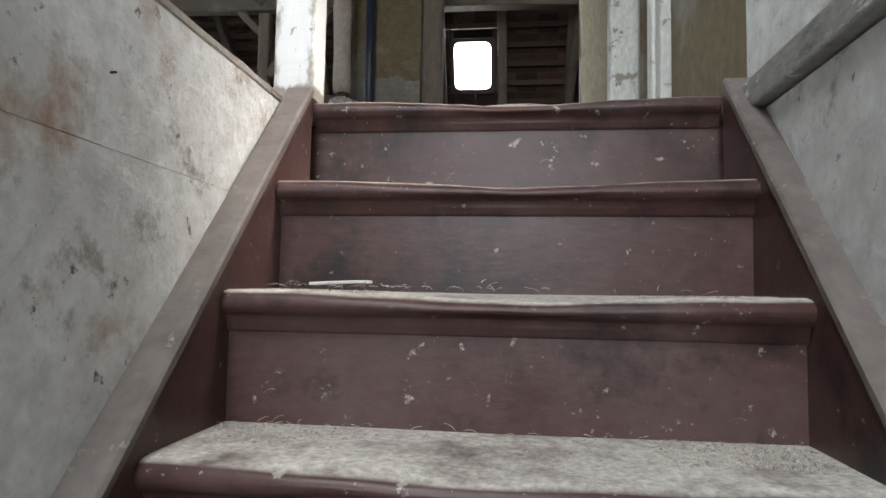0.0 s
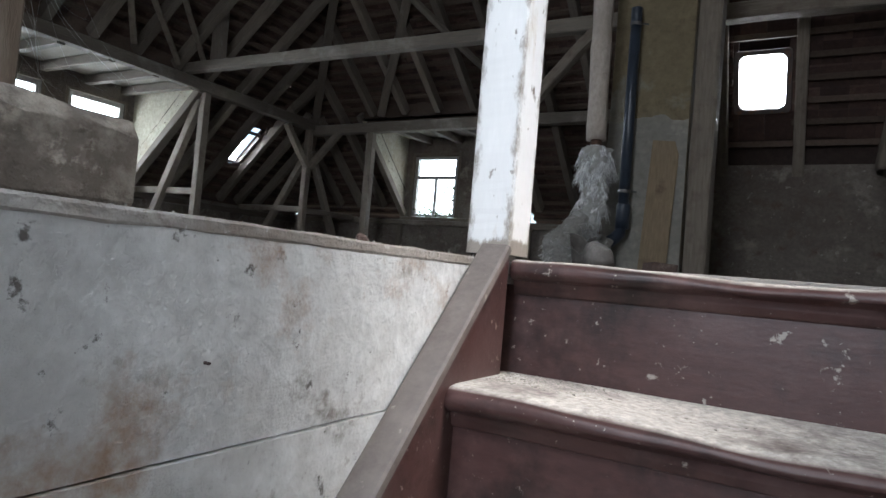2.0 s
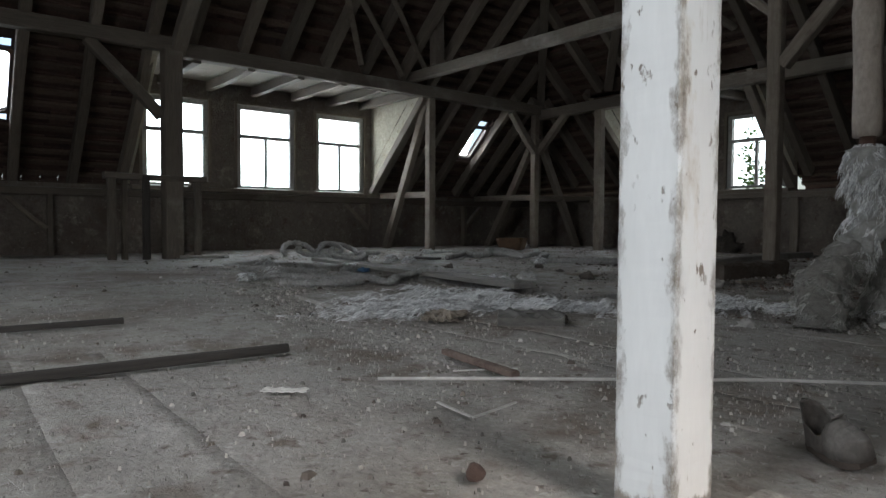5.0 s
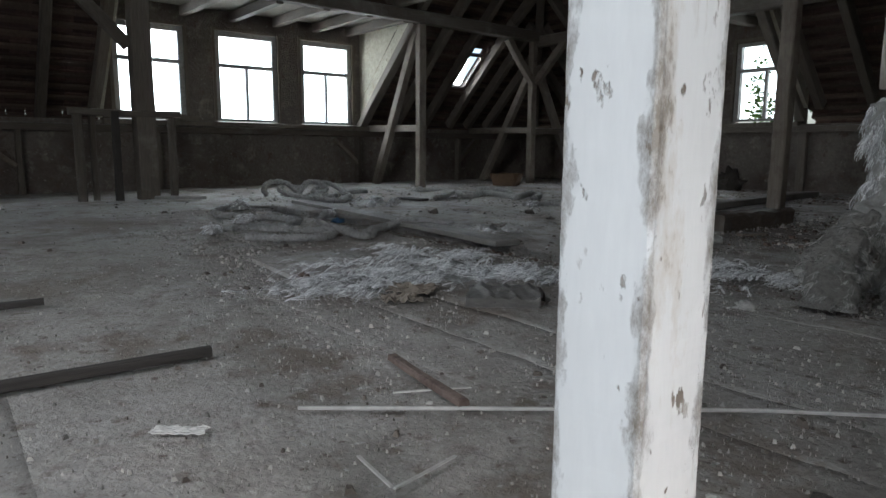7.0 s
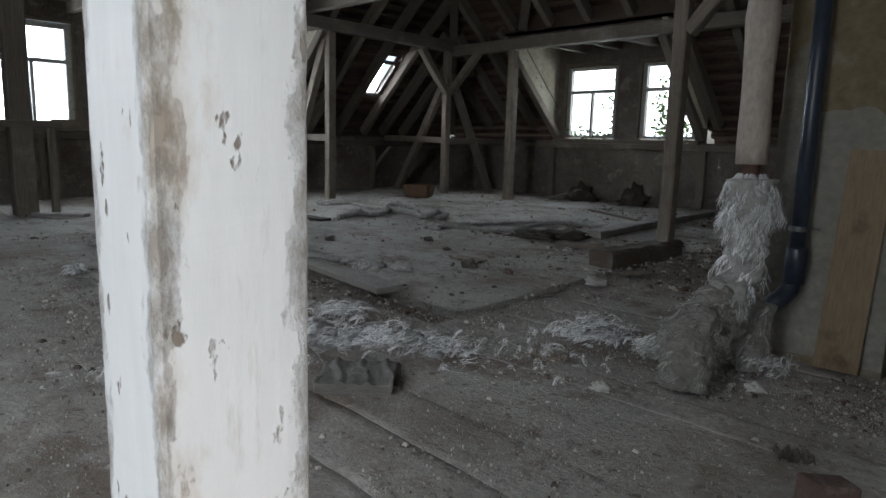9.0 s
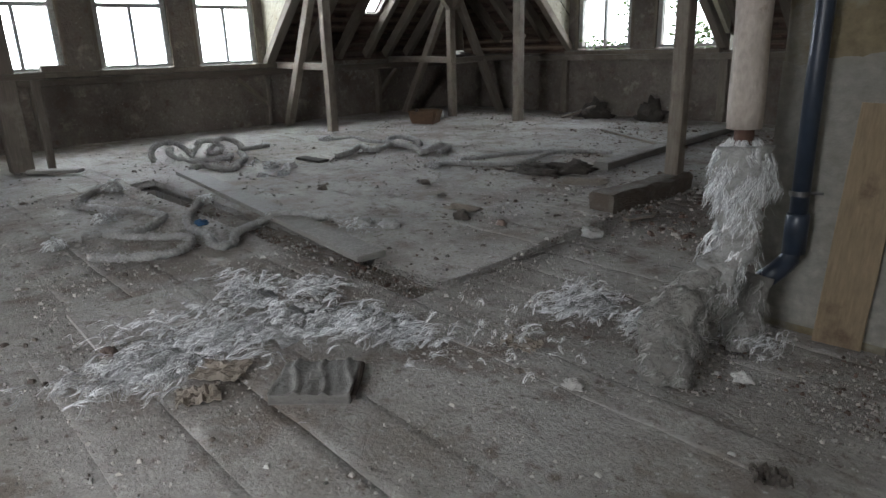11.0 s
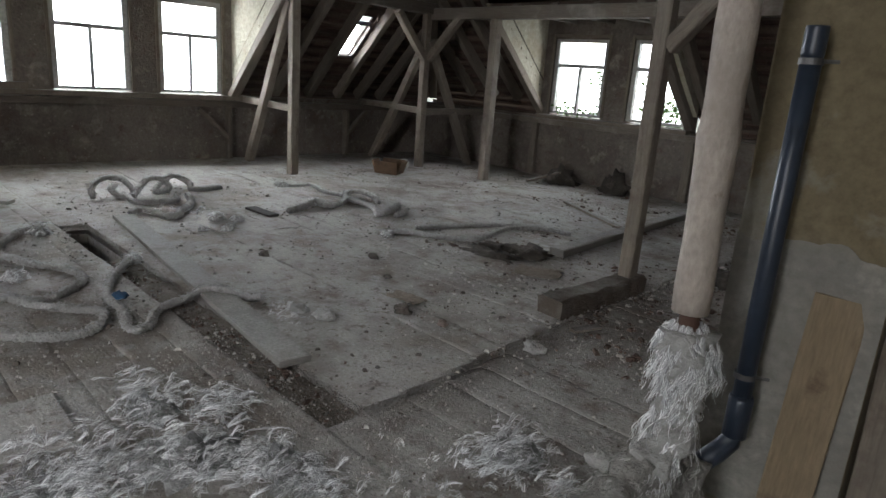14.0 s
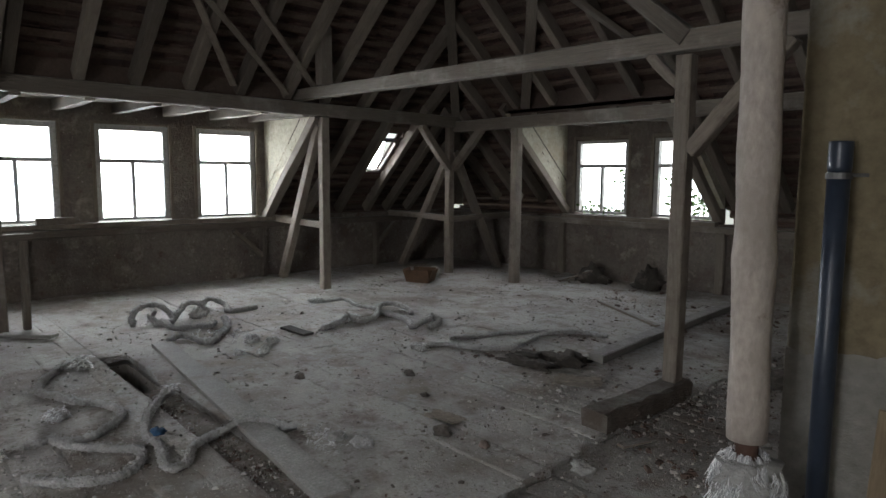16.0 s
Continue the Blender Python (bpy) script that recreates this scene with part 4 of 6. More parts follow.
# wind braces and struts of the upper roof
for ya, da, yb_, db in ((6.3, 0.2, 4.3, 1.6), (6.02, 0.1, 4.75, 0.95), (5.4, 0.14, 4.3, 1.42)):
    beam("wind_brace", (XP + da, ya, ZP + HIGH * da - 0.015), (XP + db, yb_, ZP + HIGH * db - 0.015), 0.065, 0.025, grey_timber, label="thin pale diagonal board nailed under the rafters", category="brace", **TIM)
for p, q in (((-4.44, 8.52, 2.15), (-3.24, 7.24, 3.2)), ((-3.24, 7.22, 3.21), (-2.5, 8.14, 2.44))):
    beam("wind_brace", p, q, 0.11, 0.045, timber, label="broad slanting board braced against the far rafters", category="brace", **TIM)
beam("timber_post", (-5.15, 6.19, 2.25), (-5.15, 6.19, ZP + HIGH * 0.57 + 1.4), 0.13, 0.13, **{**POST, "label": "dark upright roof post on the tie beam"})
beam("strut", (XP, 3.35, 2.05), (-3.2, 3.35, 3.75), 0.13, 0.13, label="heavy slanting roof strut above the long purlin", category="strut", **TIM)
beam("collar_beam", (-4.0, 6.14, 3.55), (-1.0, 6.14, 3.55), 0.11, 0.13, label="dark collar beam high in the roof", category="beam", **TIM)
beam("purlin", (-3.3, -3.0, 4.02), (-3.3, 6.2, 4.02), 0.13, 0.14, label="dark timber purlin high in the roof", category="beam", **TIM)
beam("purlin", (-3.35, 6.2, 4.02), (0.2, 6.2, 4.02), 0.13, 0.14, label="dark timber purlin high in the roof", category="beam", **TIM)
beam("brace", (XP, 2.55, 2.05), (XP, 3.2, 1.4), 0.1, 0.1, timber, up=(1, 0, 0), **BR)

# broken partition frame at the dormer post
fr = empty("partition_frame", (-5.6, 3.1, 0))
tagged(fr, "remains of a dark wooden partition frame against the post", "frame")
fr.matrix_basis = Matrix()
dark_wood = material("dark_wood", (0.06, 0.053, 0.047), 0.85, (), WOODG, 0.4, 3)
beam("upright", (-5.62, 2.72, -0.02), (-5.62, 2.72, 0.76), 0.09, 0.07, timber, fr)
beam("upright", (-5.60, 3.02, -0.02), (-5.60, 3.02, 0.8), 0.07, 0.06, dark_wood, fr)
beam("upright", (-5.75, 2.86, -0.02), (-5.75, 2.86, 0.76), 0.07, 0.05, timber, fr)
beam("upright", (-5.66, 3.52, -0.02), (-5.66, 3.52, 0.76), 0.08, 0.06, timber, fr)
beam("top_rail", (-5.64, 2.66, 0.79), (-5.66, 3.6, 0.79), 0.11, 0.06, timber, fr)

# ---------------------------------------------------------------- pipes at the pier
paper = material("pipe_paper", (0.39, 0.335, 0.29), 0.75, [((0.2, 0.15, 0.12), 7, 0.62, 0.68), ((0.28, 0.235, 0.2), 3, 0.5, 0.7), ((0.42, 0.36, 0.3), 3, 0.6, 0.75)], (3, 3, 1.4), 0.3, 6)
wool = material("mineral_wool", (0.42, 0.41, 0.385), 0.95, [((0.24, 0.225, 0.2), 14, 0.5, 0.7)], None, 0.8, 14)
wool_dirty = material("dirty_wool", (0.28, 0.265, 0.24), 0.97, [((0.34, 0.325, 0.3), 12, 0.5, 0.7)], None, 1.0, 14)
strand_mat = material("glass_fibre", (0.76, 0.76, 0.75), 0.75, [((0.4, 0.39, 0.37), 7, 0.52, 0.66)], None, 0.1, 8, random_island=0.6)
dull_fibre = material("dull_fibre", (0.42, 0.405, 0.375), 0.8, (), None, 0.1, 8, random_island=0.45)
pvc = material("dark_blue_pvc", (0.022, 0.03, 0.045), 0.38, [((0.10, 0.10, 0.10), 7, 0.62, 0.8)], None, 0.06, 5, spec=0.5)


def tube_mesh(points, radii, sides=12, jitter=0.0, freq=9.0, seed=0.0, closed_ends=True):
    """A tube through points with a radius at each, roughened by noise."""
    bm = bmesh.new()
    pts = [Vector(p) for p in points]
    rings = []
    ref = Vector((0.31, 0.17, 0.93))
    for i, p in enumerate(pts):
        t = (pts[min(i + 1, len(pts) - 1)] - pts[max(i - 1, 0)]).normalized()
        a = t.cross(ref)
        if a.length < 0.1:
            a = t.cross(Vector((1, 0, 0)))
        a.normalize()
        b = t.cross(a)
        ring = []
        for k in range(sides):
            ang = 2 * math.pi * k / sides
            d = a * math.cos(ang) + b * math.sin(ang)
            r = radii[i] * (1 + jitter * noise.noise((p + d * radii[i]) * freq + Vector((seed, 0, seed))))
            ring.append(bm.verts.new(p + d * r))
        rings.append(ring)
    for a, b in zip(rings, rings[1:]):
        for k in range(sides):
            bm.faces.new((a[k], a[(k + 1) % sides], b[(k + 1) % sides], b[k]))
    if closed_ends:
        bm.faces.new(rings[0][::-1])
        bm.faces.new(rings[-1])
    bmesh.ops.recalc_face_normals(bm, faces=bm.faces)
    return bm


def smooth_path(ctrl, step=0.03):
    """Catmull-Rom through control points, resampled."""
    c = [Vector(p) for p in ctrl]
    c = [c[0] * 2 - c[1]] + c + [c[-1] * 2 - c[-2]]
    out = []
    for i in range(1, len(c) - 2):
        p0, p1, p2, p3 = c[i - 1], c[i], c[i + 1], c[i + 2]
        n = max(2, int((p2 - p1).length / step))
        for k in range(n):
            t = k / n
            out.append(0.5 * ((2 * p1) + (p2 - p0) * t + (2 * p0 - 5 * p1 + 4 * p2 - p3) * t * t + (3 * p1 - p0 - 3 * p2 + p3) * t ** 3))
    out.append(c[-2])
    return out


def strands(name, roots, mat, parent=None, label="", r=0.0011, seed=3):
    """Many thin bent fibres in one mesh. roots: (place, heading, length, droop)."""
    rng = random.Random(seed)
    verts, faces = [], []
    for p, h, ln, droop in roots:
        p, h = Vector(p), Vector(h).normalized()
        side = h.cross(Vector((0, 0, 1)))
        if side.length < 0.05:
            side = Vector((1, 0, 0))
        side.normalize()
        curl = rng.uniform(-2.2, 2.2)
        n = 6
        base = len(verts)
        rr = r * rng.uniform(0.6, 1.7)
        for i in range(n + 1):
            f = i / n
            tip = 1 - 0.7 * f
            for k in range(3):
                a = 2.094 * k
                verts.append(p + (side * math.cos(a) + Vector((0, 0, 1)) * math.sin(a)) * rr * tip)
            h = (h + side * curl * 0.16 + Vector((0, 0, -droop)) * 0.2 + Vector((rng.uniform(-1, 1), rng.uniform(-1, 1), rng.uniform(-0.6, 0.6))) * 0.18).normalized()
            p = p + h * ln / n
        for i in range(n):
            for k in range(3):
                a, b = base + i * 3 + k, base + i * 3 + (k + 1) % 3
                faces.append((a, b, b + 3, a + 3))
    me = bpy.data.meshes.new(name)
    me.from_pydata([tuple(v) for v in verts], [], faces)
    me.materials.append(mat)
    ob = part(name, me, None, parent, label)
    tagged(ob, kind="stuff")
    return ob


def fibres(name, lines, mat, parent=None, label="", r=0.001):
    """Thin three-sided fibres along given polylines, joined in one mesh."""
    verts, faces = [], []
    for ln in lines:
        base, n = len(verts), len(ln)
        for i, p in enumerate(ln):
            rr = r * (1.0 - 0.6 * i / n)
            verts += [(p[0] + rr, p[1], p[2] - rr * 0.5), (p[0] - rr * 0.5, p[1] + rr * 0.9, p[2] - rr * 0.5), (p[0] - rr * 0.5, p[1] - rr * 0.9, p[2] + rr)]
        for i in range(n - 1):
            for k in range(3):
                a, b = base + i * 3 + k, base + i * 3 + (k + 1) % 3
                faces.append((a, b, b + 3, a + 3))
    me = bpy.data.meshes.new(name)
    me.from_pydata(verts, [], faces)
    me.materials.append(mat)
    ob = part(name, me, None, parent, label)
    tagged(ob, kind="stuff")
    return ob


def wavy_lock(p, heading, length, count, width, rng_, droop=0.0, lift=0.0, curl=1.6, steps=9, floor_z=None):
    """A lock of fibres that share one wavy line and spread a little from it."""
    h = Vector(heading).normalized()
    spin, phase, amp = rng_.uniform(-curl, curl), rng_.uniform(0, 6.28), rng_.uniform(0.3, 1.0) * curl * 0.4
    spine, q = [], Vector(p)
    for i in range(steps):
        spine.append((q.copy(), h.copy()))
        side = h.cross(Vector((0, 0, 1)))
        side = side.normalized() if side.length > 0.05 else Vector((math.cos(phase), math.sin(phase), 0))
        h = (h + side * (spin * 0.14 + amp * 0.5 * math.sin(phase + i * 1.35)) + Vector((0, 0, -droop * 0.18))).normalized()
        q = q + h * (length / steps)
    out = []
    for _ in range(count):
        o = Vector((rng_.gauss(0, 1), rng_.gauss(0, 1), rng_.gauss(0, 0.6))) * width
        fan, wob = rng_.uniform(0.5, 1.9), rng_.uniform(0, 6.28)
        ln = []
        for i in range(rng_.randint(steps // 2 + 1, steps)):
            f = i / (steps - 1)
            c = spine[i][0] + o * (0.35 + f * fan) + Vector((math.sin(wob + i * 1.1), math.cos(wob * 1.7 + i * 0.9), 0.4 * math.sin(wob * 2 + i))) * width * 0.45
            if floor_z is not None:
                c.z = max(floor_z + abs(o.z) * 0.3, c.z + lift * math.sin(f * math.pi))
            ln.append(c)
        out.append(ln)
    return out


heat = empty("insulated_pipe")
tagged(heat, "paper-wrapped insulated pipe with torn mineral wool at its foot", "pipe")
ppts, prad = [], []
for i in range(40):
    z = 0.68 + i * 0.065
    ppts.append((0.148 - 0.018 * (z - 0.68), 4.16, z))
    prad.append(0.048 + 0.0015 * math.sin(i * 1.3) + (0.004 if i == 7 else 0))
wrap = part("paper_wrap", tube_mesh(ppts, prad, 28, 0.02, 9), paper, heat, smooth=True)
part("joint_band", tube_mesh([(0.141, 4.16, 1.10), (0.141, 4.16, 1.135)], [0.0505, 0.0505], 20, 0.1, 30), paper, wrap)
rust = material("rusty_pipe", (0.10, 0.055, 0.04), 0.8, (), None, 0.3, 10)
part("steel_pipe", tube_mesh([(0.15, 4.16, 0.3), (0.15, 4.16, 0.72)], [0.027, 0.027], 14), rust, heat, smooth=True)
body = smooth_path([(0.152, 4.16, 0.648), (0.158, 4.155, 0.56), (0.163, 4.15, 0.46), (0.165, 4.13, 0.35), (0.15, 4.07, 0.255), (0.125, 3.99, 0.19), (0.115, 3.92, 0.14), (0.125, 3.87, 0.07), (0.13, 3.855, -0.01)], 0.015)
NB = len(body)


def wool_radius(f):
    """Thick under the torn edge, thin in the middle, thick again at the foot."""
    return 0.052 + 0.022 * math.exp(-((f - 0.1) / 0.1) ** 2) + 0.006 * math.exp(-((f - 0.45) / 0.1) ** 2) + 0.026 * min(1, max(0, (f - 0.5) / 0.3))


rad = [wool_radius(i / NB) for i in range(NB)]
rad[0] = 0.042
cutk = int(NB * 0.58)
part("torn_wool", tube_mesh(body[1:cutk], rad[1:cutk], 26, 0.6, 26, 1.0), wool, heat, "torn pale mineral wool", smooth=True)
tuft = smooth_path([(0.18, 4.29, 0.21), (0.175, 4.26, 0.13), (0.18, 4.23, 0.05), (0.185, 4.22, -0.02)], 0.015)
part("hanging_wool", tube_mesh(tuft, [0.04 + 0.001 * i for i in range(len(tuft))], 20, 0.6, 24, 2.0), wool_dirty, heat, "grey wool hanging to the floor", smooth=True)
part("dirty_wool", tube_mesh(body[cutk - 2:], rad[cutk - 2:], 26, 0.55, 22, 4.0), wool_dirty, heat, "grey dirty mineral wool", smooth=True)
rng = random.Random(11)
pale, dull = [], []
for i in range(430):
    f = rng.random() ** 1.3
    k = min(NB - 1, int(f * 0.6 * NB))
    a = rng.uniform(0, 2 * math.pi)
    out = Vector((math.cos(a), math.sin(a), 0))
    ln = rng.uniform(0.05, 0.13) if f < 0.25 else rng.uniform(0.04, 0.09)
    pale += wavy_lock(body[k] + out * rad[k] * 0.95, out * (0.6 if f < 0.2 else 0.3) + Vector((rng.uniform(-0.3, 0.3), rng.uniform(-0.3, 0.3), -0.8)), ln * rng.uniform(0.6, 1.5), 15, rng.uniform(0.003, 0.0075), rng, 1.5, 0, 3.4, 9)
for i in range(330):
    k = int((0.5 + 0.48 * rng.random()) * NB)
    a = rng.uniform(0, 2 * math.pi)
    out = Vector((math.cos(a), math.sin(a), rng.uniform(-0.2, 0.7)))
    dull += wavy_lock(body[k] + out * rad[k] * 0.95, Vector((rng.uniform(-1, 1), rng.uniform(-1, 1), rng.uniform(-1.0, 0.1))) + out * 0.4, rng.uniform(0.03, 0.075), 8, 0.005, rng, 1.0, 0, 3.4, 8, 0.0)
for i in range(70):
    f = rng.random()
    c = Vector((0.175 + 0.01 * f, 4.27 - 0.05 * f, 0.215 * (1 - f)))
    a = rng.uniform(0, 6.28)
    out = Vector((math.cos(a), math.sin(a), 0))
    dull += wavy_lock(c + out * (0.03 + 0.03 * f), out * 0.5 + Vector((0, 0, -0.7)), rng.uniform(0.04, 0.1), 9, 0.006, rng, 1.2, 0, 3.2, 8, 0.0)
for i in range(16):
    a = rng.uniform(2.2, 4.4)
    pale += wavy_lock(body[int(NB * 0.35)] + Vector((math.cos(a), math.sin(a), 0)) * 0.06, (math.cos(a), math.sin(a), -0.6), rng.uniform(0.12, 0.24), 2, 0.002, rng, 1.4, 0, 2.5, 14, 0.0)
fibres("loose_fibre", pale, strand_mat, heat, "hanging pale fibres", 0.001)
fibres("dirty_fibre", dull, dull_fibre, heat, "wiry grey fibres round the foot", 0.0011)

drain = empty("drain_pipe")
tagged(drain, "dark plastic drain pipe clipped to the ochre pier", "pipe")
DX, DY = 0.238, 4.40
part("pipe", tube_mesh([(DX, DY, 1.41), (DX, DY, 0.9), (DX + 0.004, DY, 0.33)], [0.027, 0.027, 0.027], 20), pvc, drain, smooth=True)
part("socket", tube_mesh([(DX, DY, 1.425), (DX, DY, 1.42), (DX, DY, 1.36), (DX, DY, 1.35)], [0.027, 0.0285, 0.0285, 0.027], 20), pvc, drain, smooth=True)
part("elbow_socket", tube_mesh([(DX + 0.004, DY, 0.40), (DX + 0.004, DY, 0.39), (DX + 0.004, DY, 0.27)], [0.031, 0.035, 0.035], 20), pvc, drain, smooth=True)
part("elbow", tube_mesh([(DX + 0.004, DY, 0.29), (DX, DY - 0.01, 0.25), (DX - 0.02, DY - 0.04, 0.215), (DX - 0.045, DY - 0.09, 0.185)], [0.031] * 5, 18), pvc, drain, smooth=True)
steel = material("grey_steel", (0.16, 0.155, 0.15), 0.55, (), None, 0.05, 8, metal=0.8)
for z in (0.455, 1.33):
    c = part("clip", tube_mesh([(DX, DY, z), (DX, DY, z + 0.016)], [0.0305, 0.0305], 20), steel, drain)
    part("clip_bolt", tube_mesh([(DX + 0.03, DY, z + 0.01), (DX + 0.06, DY + 0.02, z + 0.01)], [0.005, 0.005], 8), steel, c)

# leaning board
board_mat = material("old_board", (0.24, 0.18, 0.115), 0.8, [((0.13, 0.09, 0.06), 7, 0.55, 0.7)], (6, 6, 0.8), 0.3, 4)
lb = part("leaning_board", timber_mesh(0.75, 0.135, 0.02, 0.001, 0.003, 9, 4), board_mat, m=look((0.40, 4.435, -0.01), (0.43, 4.465, 0.74)) @ pose(0, 0, 0, 180, 0, 0))
lb.matrix_basis = Matrix.Translation((0.395, 4.425, -0.012)) @ pose(0, 0, 0, -3.5, 2.5, 12)
tagged(lb, "brown wooden board leaning against the ochre pier", "board")

# ---------------------------------------------------------------- floor things
block_wood = material("rotten_block", (0.12, 0.095, 0.075), 0.92, [((0.2, 0.175, 0.15), 5, 0.5, 0.7)], (6, 6, 1), 0.8, 5, dust=(0.24, 0.225, 0.2), dusty=(0.4, 0.7))
tagged(part("sill_block", timber_mesh(0.9, 0.16, 0.125, 0.014, 0.016, 33, 16), block_wood, m=pose(-1.125, 5.34, 0.044, -90, 0, 0)), "dusty timber block under the standing post", "block")
tagged(part("loose_plank", timber_mesh(2.95, 0.15, 0.028, 0.003, 0.003, 34, 14), plank_wood, m=Matrix.Translation((-4.30, 4.19, 0.022)) @ pose(0, 0, 0, 0, 0, -5.7) @ pose(0, 0, 0, 90, 0, 90)), "loose dusty floor plank lying beside an open gap", "plank")
beam("loose_beam", (-1.86, 6.4, 0.034), (-2.1, 9.05, 0.034), 0.12, 0.06, plank_wood, label="long flat timber lying on the dusty floor", category="beam")
beam("lath_stick", (-3.15, 8.3, 0.017), (-2.13, 7.72, 0.02), 0.05, 0.025, grey_timber, label="thin wooden lath lying on the floor", category="stick")
beam("floor_pole", (-0.60, -0.6, 0.018), (-0.53, 2.16, 0.012), 0.024, 0.024, dark_wood, label="dark wooden pole lying along the floor", category="pole")
beam("lath_stick", (-1.40, 0.9, 0.012), (-1.32, 1.92, 0.012), 0.025, 0.02, dark_wood, label="thin dark stick lying on the floor", category="stick")
beam("board_scrap", (-0.9, 5.25, 0.01), (-0.85, 5.42, 0.012), 0.05, 0.015, grey_timber, label="short splintered piece of board", category="wood scrap")
beam("board_scrap", (XP + 0.3, 3.3, 0.02), (-5.1, 3.62, 0.025), 0.1, 0.03, plank_wood, label="short dusty board beside the dormer post", category="wood scrap")
beam("board_scrap", (-4.25, 9.0, 0.03), (-3.95, 9.35, 0.17), 0.08, 0.025, grey_timber, label="short pale board propped on rubble", category="wood scrap")
tagged(part("floor_panel", timber_mesh(0.35, 0.36, 0.016, 0.002, 0.002, 55, 12), floor_dust, m=pose(-1.455, 2.70, 0.010, -90, 2, 0)), "loose dusty floor panel with a dark open edge", "panel")
# flat dark board in place of an open hole, its shade given by colour
beam("board_scrap", (-4.22, 5.2, 0.015), (-3.86, 5.22, 0.018), 0.1, 0.02, dark_wood, label="dark board piece standing in for a hole in the dusty floor", category="wood scrap")
rusty = material("rust_red", (0.2, 0.15, 0.125), 0.85, [((0.08, 0.05, 0.04), 10, 0.5, 0.7)], None, 0.5, 12)
beam("rusty_bar", (-0.24, 2.47, 0.012), (0.075, 2.42, 0.016), 0.022, 0.016, rusty, label="short rust-brown wooden strip on the floor", category="strip")
cord_mat = material("white_cord", (0.6, 0.58, 0.54), 0.6, (), None, 0.1, 9)
tagged(part("cord", tube_mesh([(-0.11, 2.18, 0.006), (0.08, 2.42, 0.008), (0.3, 2.71, 0.006), (0.42, 2.85, 0.009), (0.62, 3.07, 0.006), (0.8, 3.22, 0.006), (1.0, 3.33, 0.006)], [0.0038] * 7, 6), cord_mat), "thin white cable trailing across the dusty floor", "cable")
red_brick = material("brick_red", (0.12, 0.08, 0.066), 0.9, [((0.33, 0.27, 0.22), 8, 0.52, 0.7)], None, 0.6, 10)
for m, sx, sy, sz, nm in ((pose(0.655, 3.40, 0.024, 0, 0, 42), 0.10, 0.07, 0.078, "broken red brick standing on the dusty floor"), (pose(0.75, 3.09, 0.008, 0, 4, 28), 0.085, 0.06, 0.03, "flat broken piece of red brick with mortar"), (pose(0.712, 3.10, 0.02, 10, 8, 70), 0.03, 0.03, 0.045, "small upright chip of red brick"), (pose(0.44, 1.99, 0.012, 0, 0, 40), 0.026, 0.024, 0.02, "small dull brown chip of brick on the floor")):
    bm = box((-sx / 2, -sy / 2, -sz / 2), (sx / 2, sy / 2, sz / 2), 0.008)
    for v in bm.verts:
        v.co += Vector((1, 1, 1)) * 0.008 * noise.noise(v.co * 40 + m.translation * 9)
    tagged(part("brick", bm, red_brick, m=m), nm, "brick")

# old shoe
leather = material("dusty_leather", (0.10, 0.088, 0.078), 0.75, [((0.19, 0.175, 0.16), 9, 0.48, 0.7)], None, 0.35, 9, dust=(0.2, 0.19, 0.175), dusty=(0.35, 0.65))
inside = material("shoe_lining", (0.07, 0.055, 0.045), 0.9, (), None, 0.2, 9)
insole = material("worn_insole", (0.20, 0.145, 0.095), 0.9, [((0.11, 0.08, 0.06), 12, 0.5, 0.7)], None, 0.3, 12)
shoe = empty("old_shoe")
shoe.matrix_basis = pose(0.702, 2.474, -0.002, 0, 0, -24) @ pose(0, 0, 0.008, 14, 0, 0) @ Matrix.Diagonal((0.47, 0.68, 0.80, 1))
tagged(shoe, "old dust-covered leather slip-on shoe, open and empty", "shoe")
LN = 0.22


def shoe_half(f):
    """Half width of the shoe at f from heel to toe."""
    heel = min(1.0, f / 0.14) ** 0.5
    toe = max(0.0, 1 - max(0.0, (f - 0.78) / 0.22) ** 2.2) ** 0.5
    return max(0.004, (0.029 + 0.011 * math.sin(min(1.0, max(0.0, (f - 0.2) / 0.85)) * math.pi)) * heel * toe)


def shoe_rim(f):
    """Height of the collar, then of the vamp, then of the toe."""
    if f < 0.52:
        return 0.078 - 0.034 * min(1.0, f / 0.34) ** 1.3 + 0.016 * max(0.0, (f - 0.36) / 0.16) ** 2
    return 0.058 - 0.026 * ((f - 0.52) / 0.48) ** 0.9


bm = bmesh.new()
rings = []
for i in range(33):
    f = i / 32
    wd, tp = shoe_half(f), shoe_rim(f)
    ring = []
    for k in range(17):
        a = math.pi * k / 16
        x, z = math.cos(a) * wd, math.sin(a) ** 0.6 * tp
        if 0.03 < f < 0.52:
            side_ = 1 if k < 8 else -1
            up = min(1.0, min(k, 16 - k) / 5)
            x, z = side_ * wd * (1 - 0.2 * up * up), tp * up * (1.0 if side_ > 0 or f < 0.06 else 0.62)
        crease = 0.003 * math.sin(f * 55) * (0.5 < f < 0.72) * math.sin(a)
        ring.append(bm.verts.new((f * LN - 0.1, x + 0.003 * noise.noise(Vector((f * 7, k * 0.5, 3))), 0.012 + z + crease + 0.003 * noise.noise(Vector((f * 8, k * 0.6, 1))))))
    rings.append(ring)
for i, (a, b) in enumerate(zip(rings, rings[1:])):
    for k in range(16):
        if 1 <= i < 16 and 5 <= k <= 10:
            continue
        bm.faces.new((a[k], a[k + 1], b[k + 1], b[k]))
bm.faces.new(rings[0])
bm.faces.new(rings[-1][::-1])
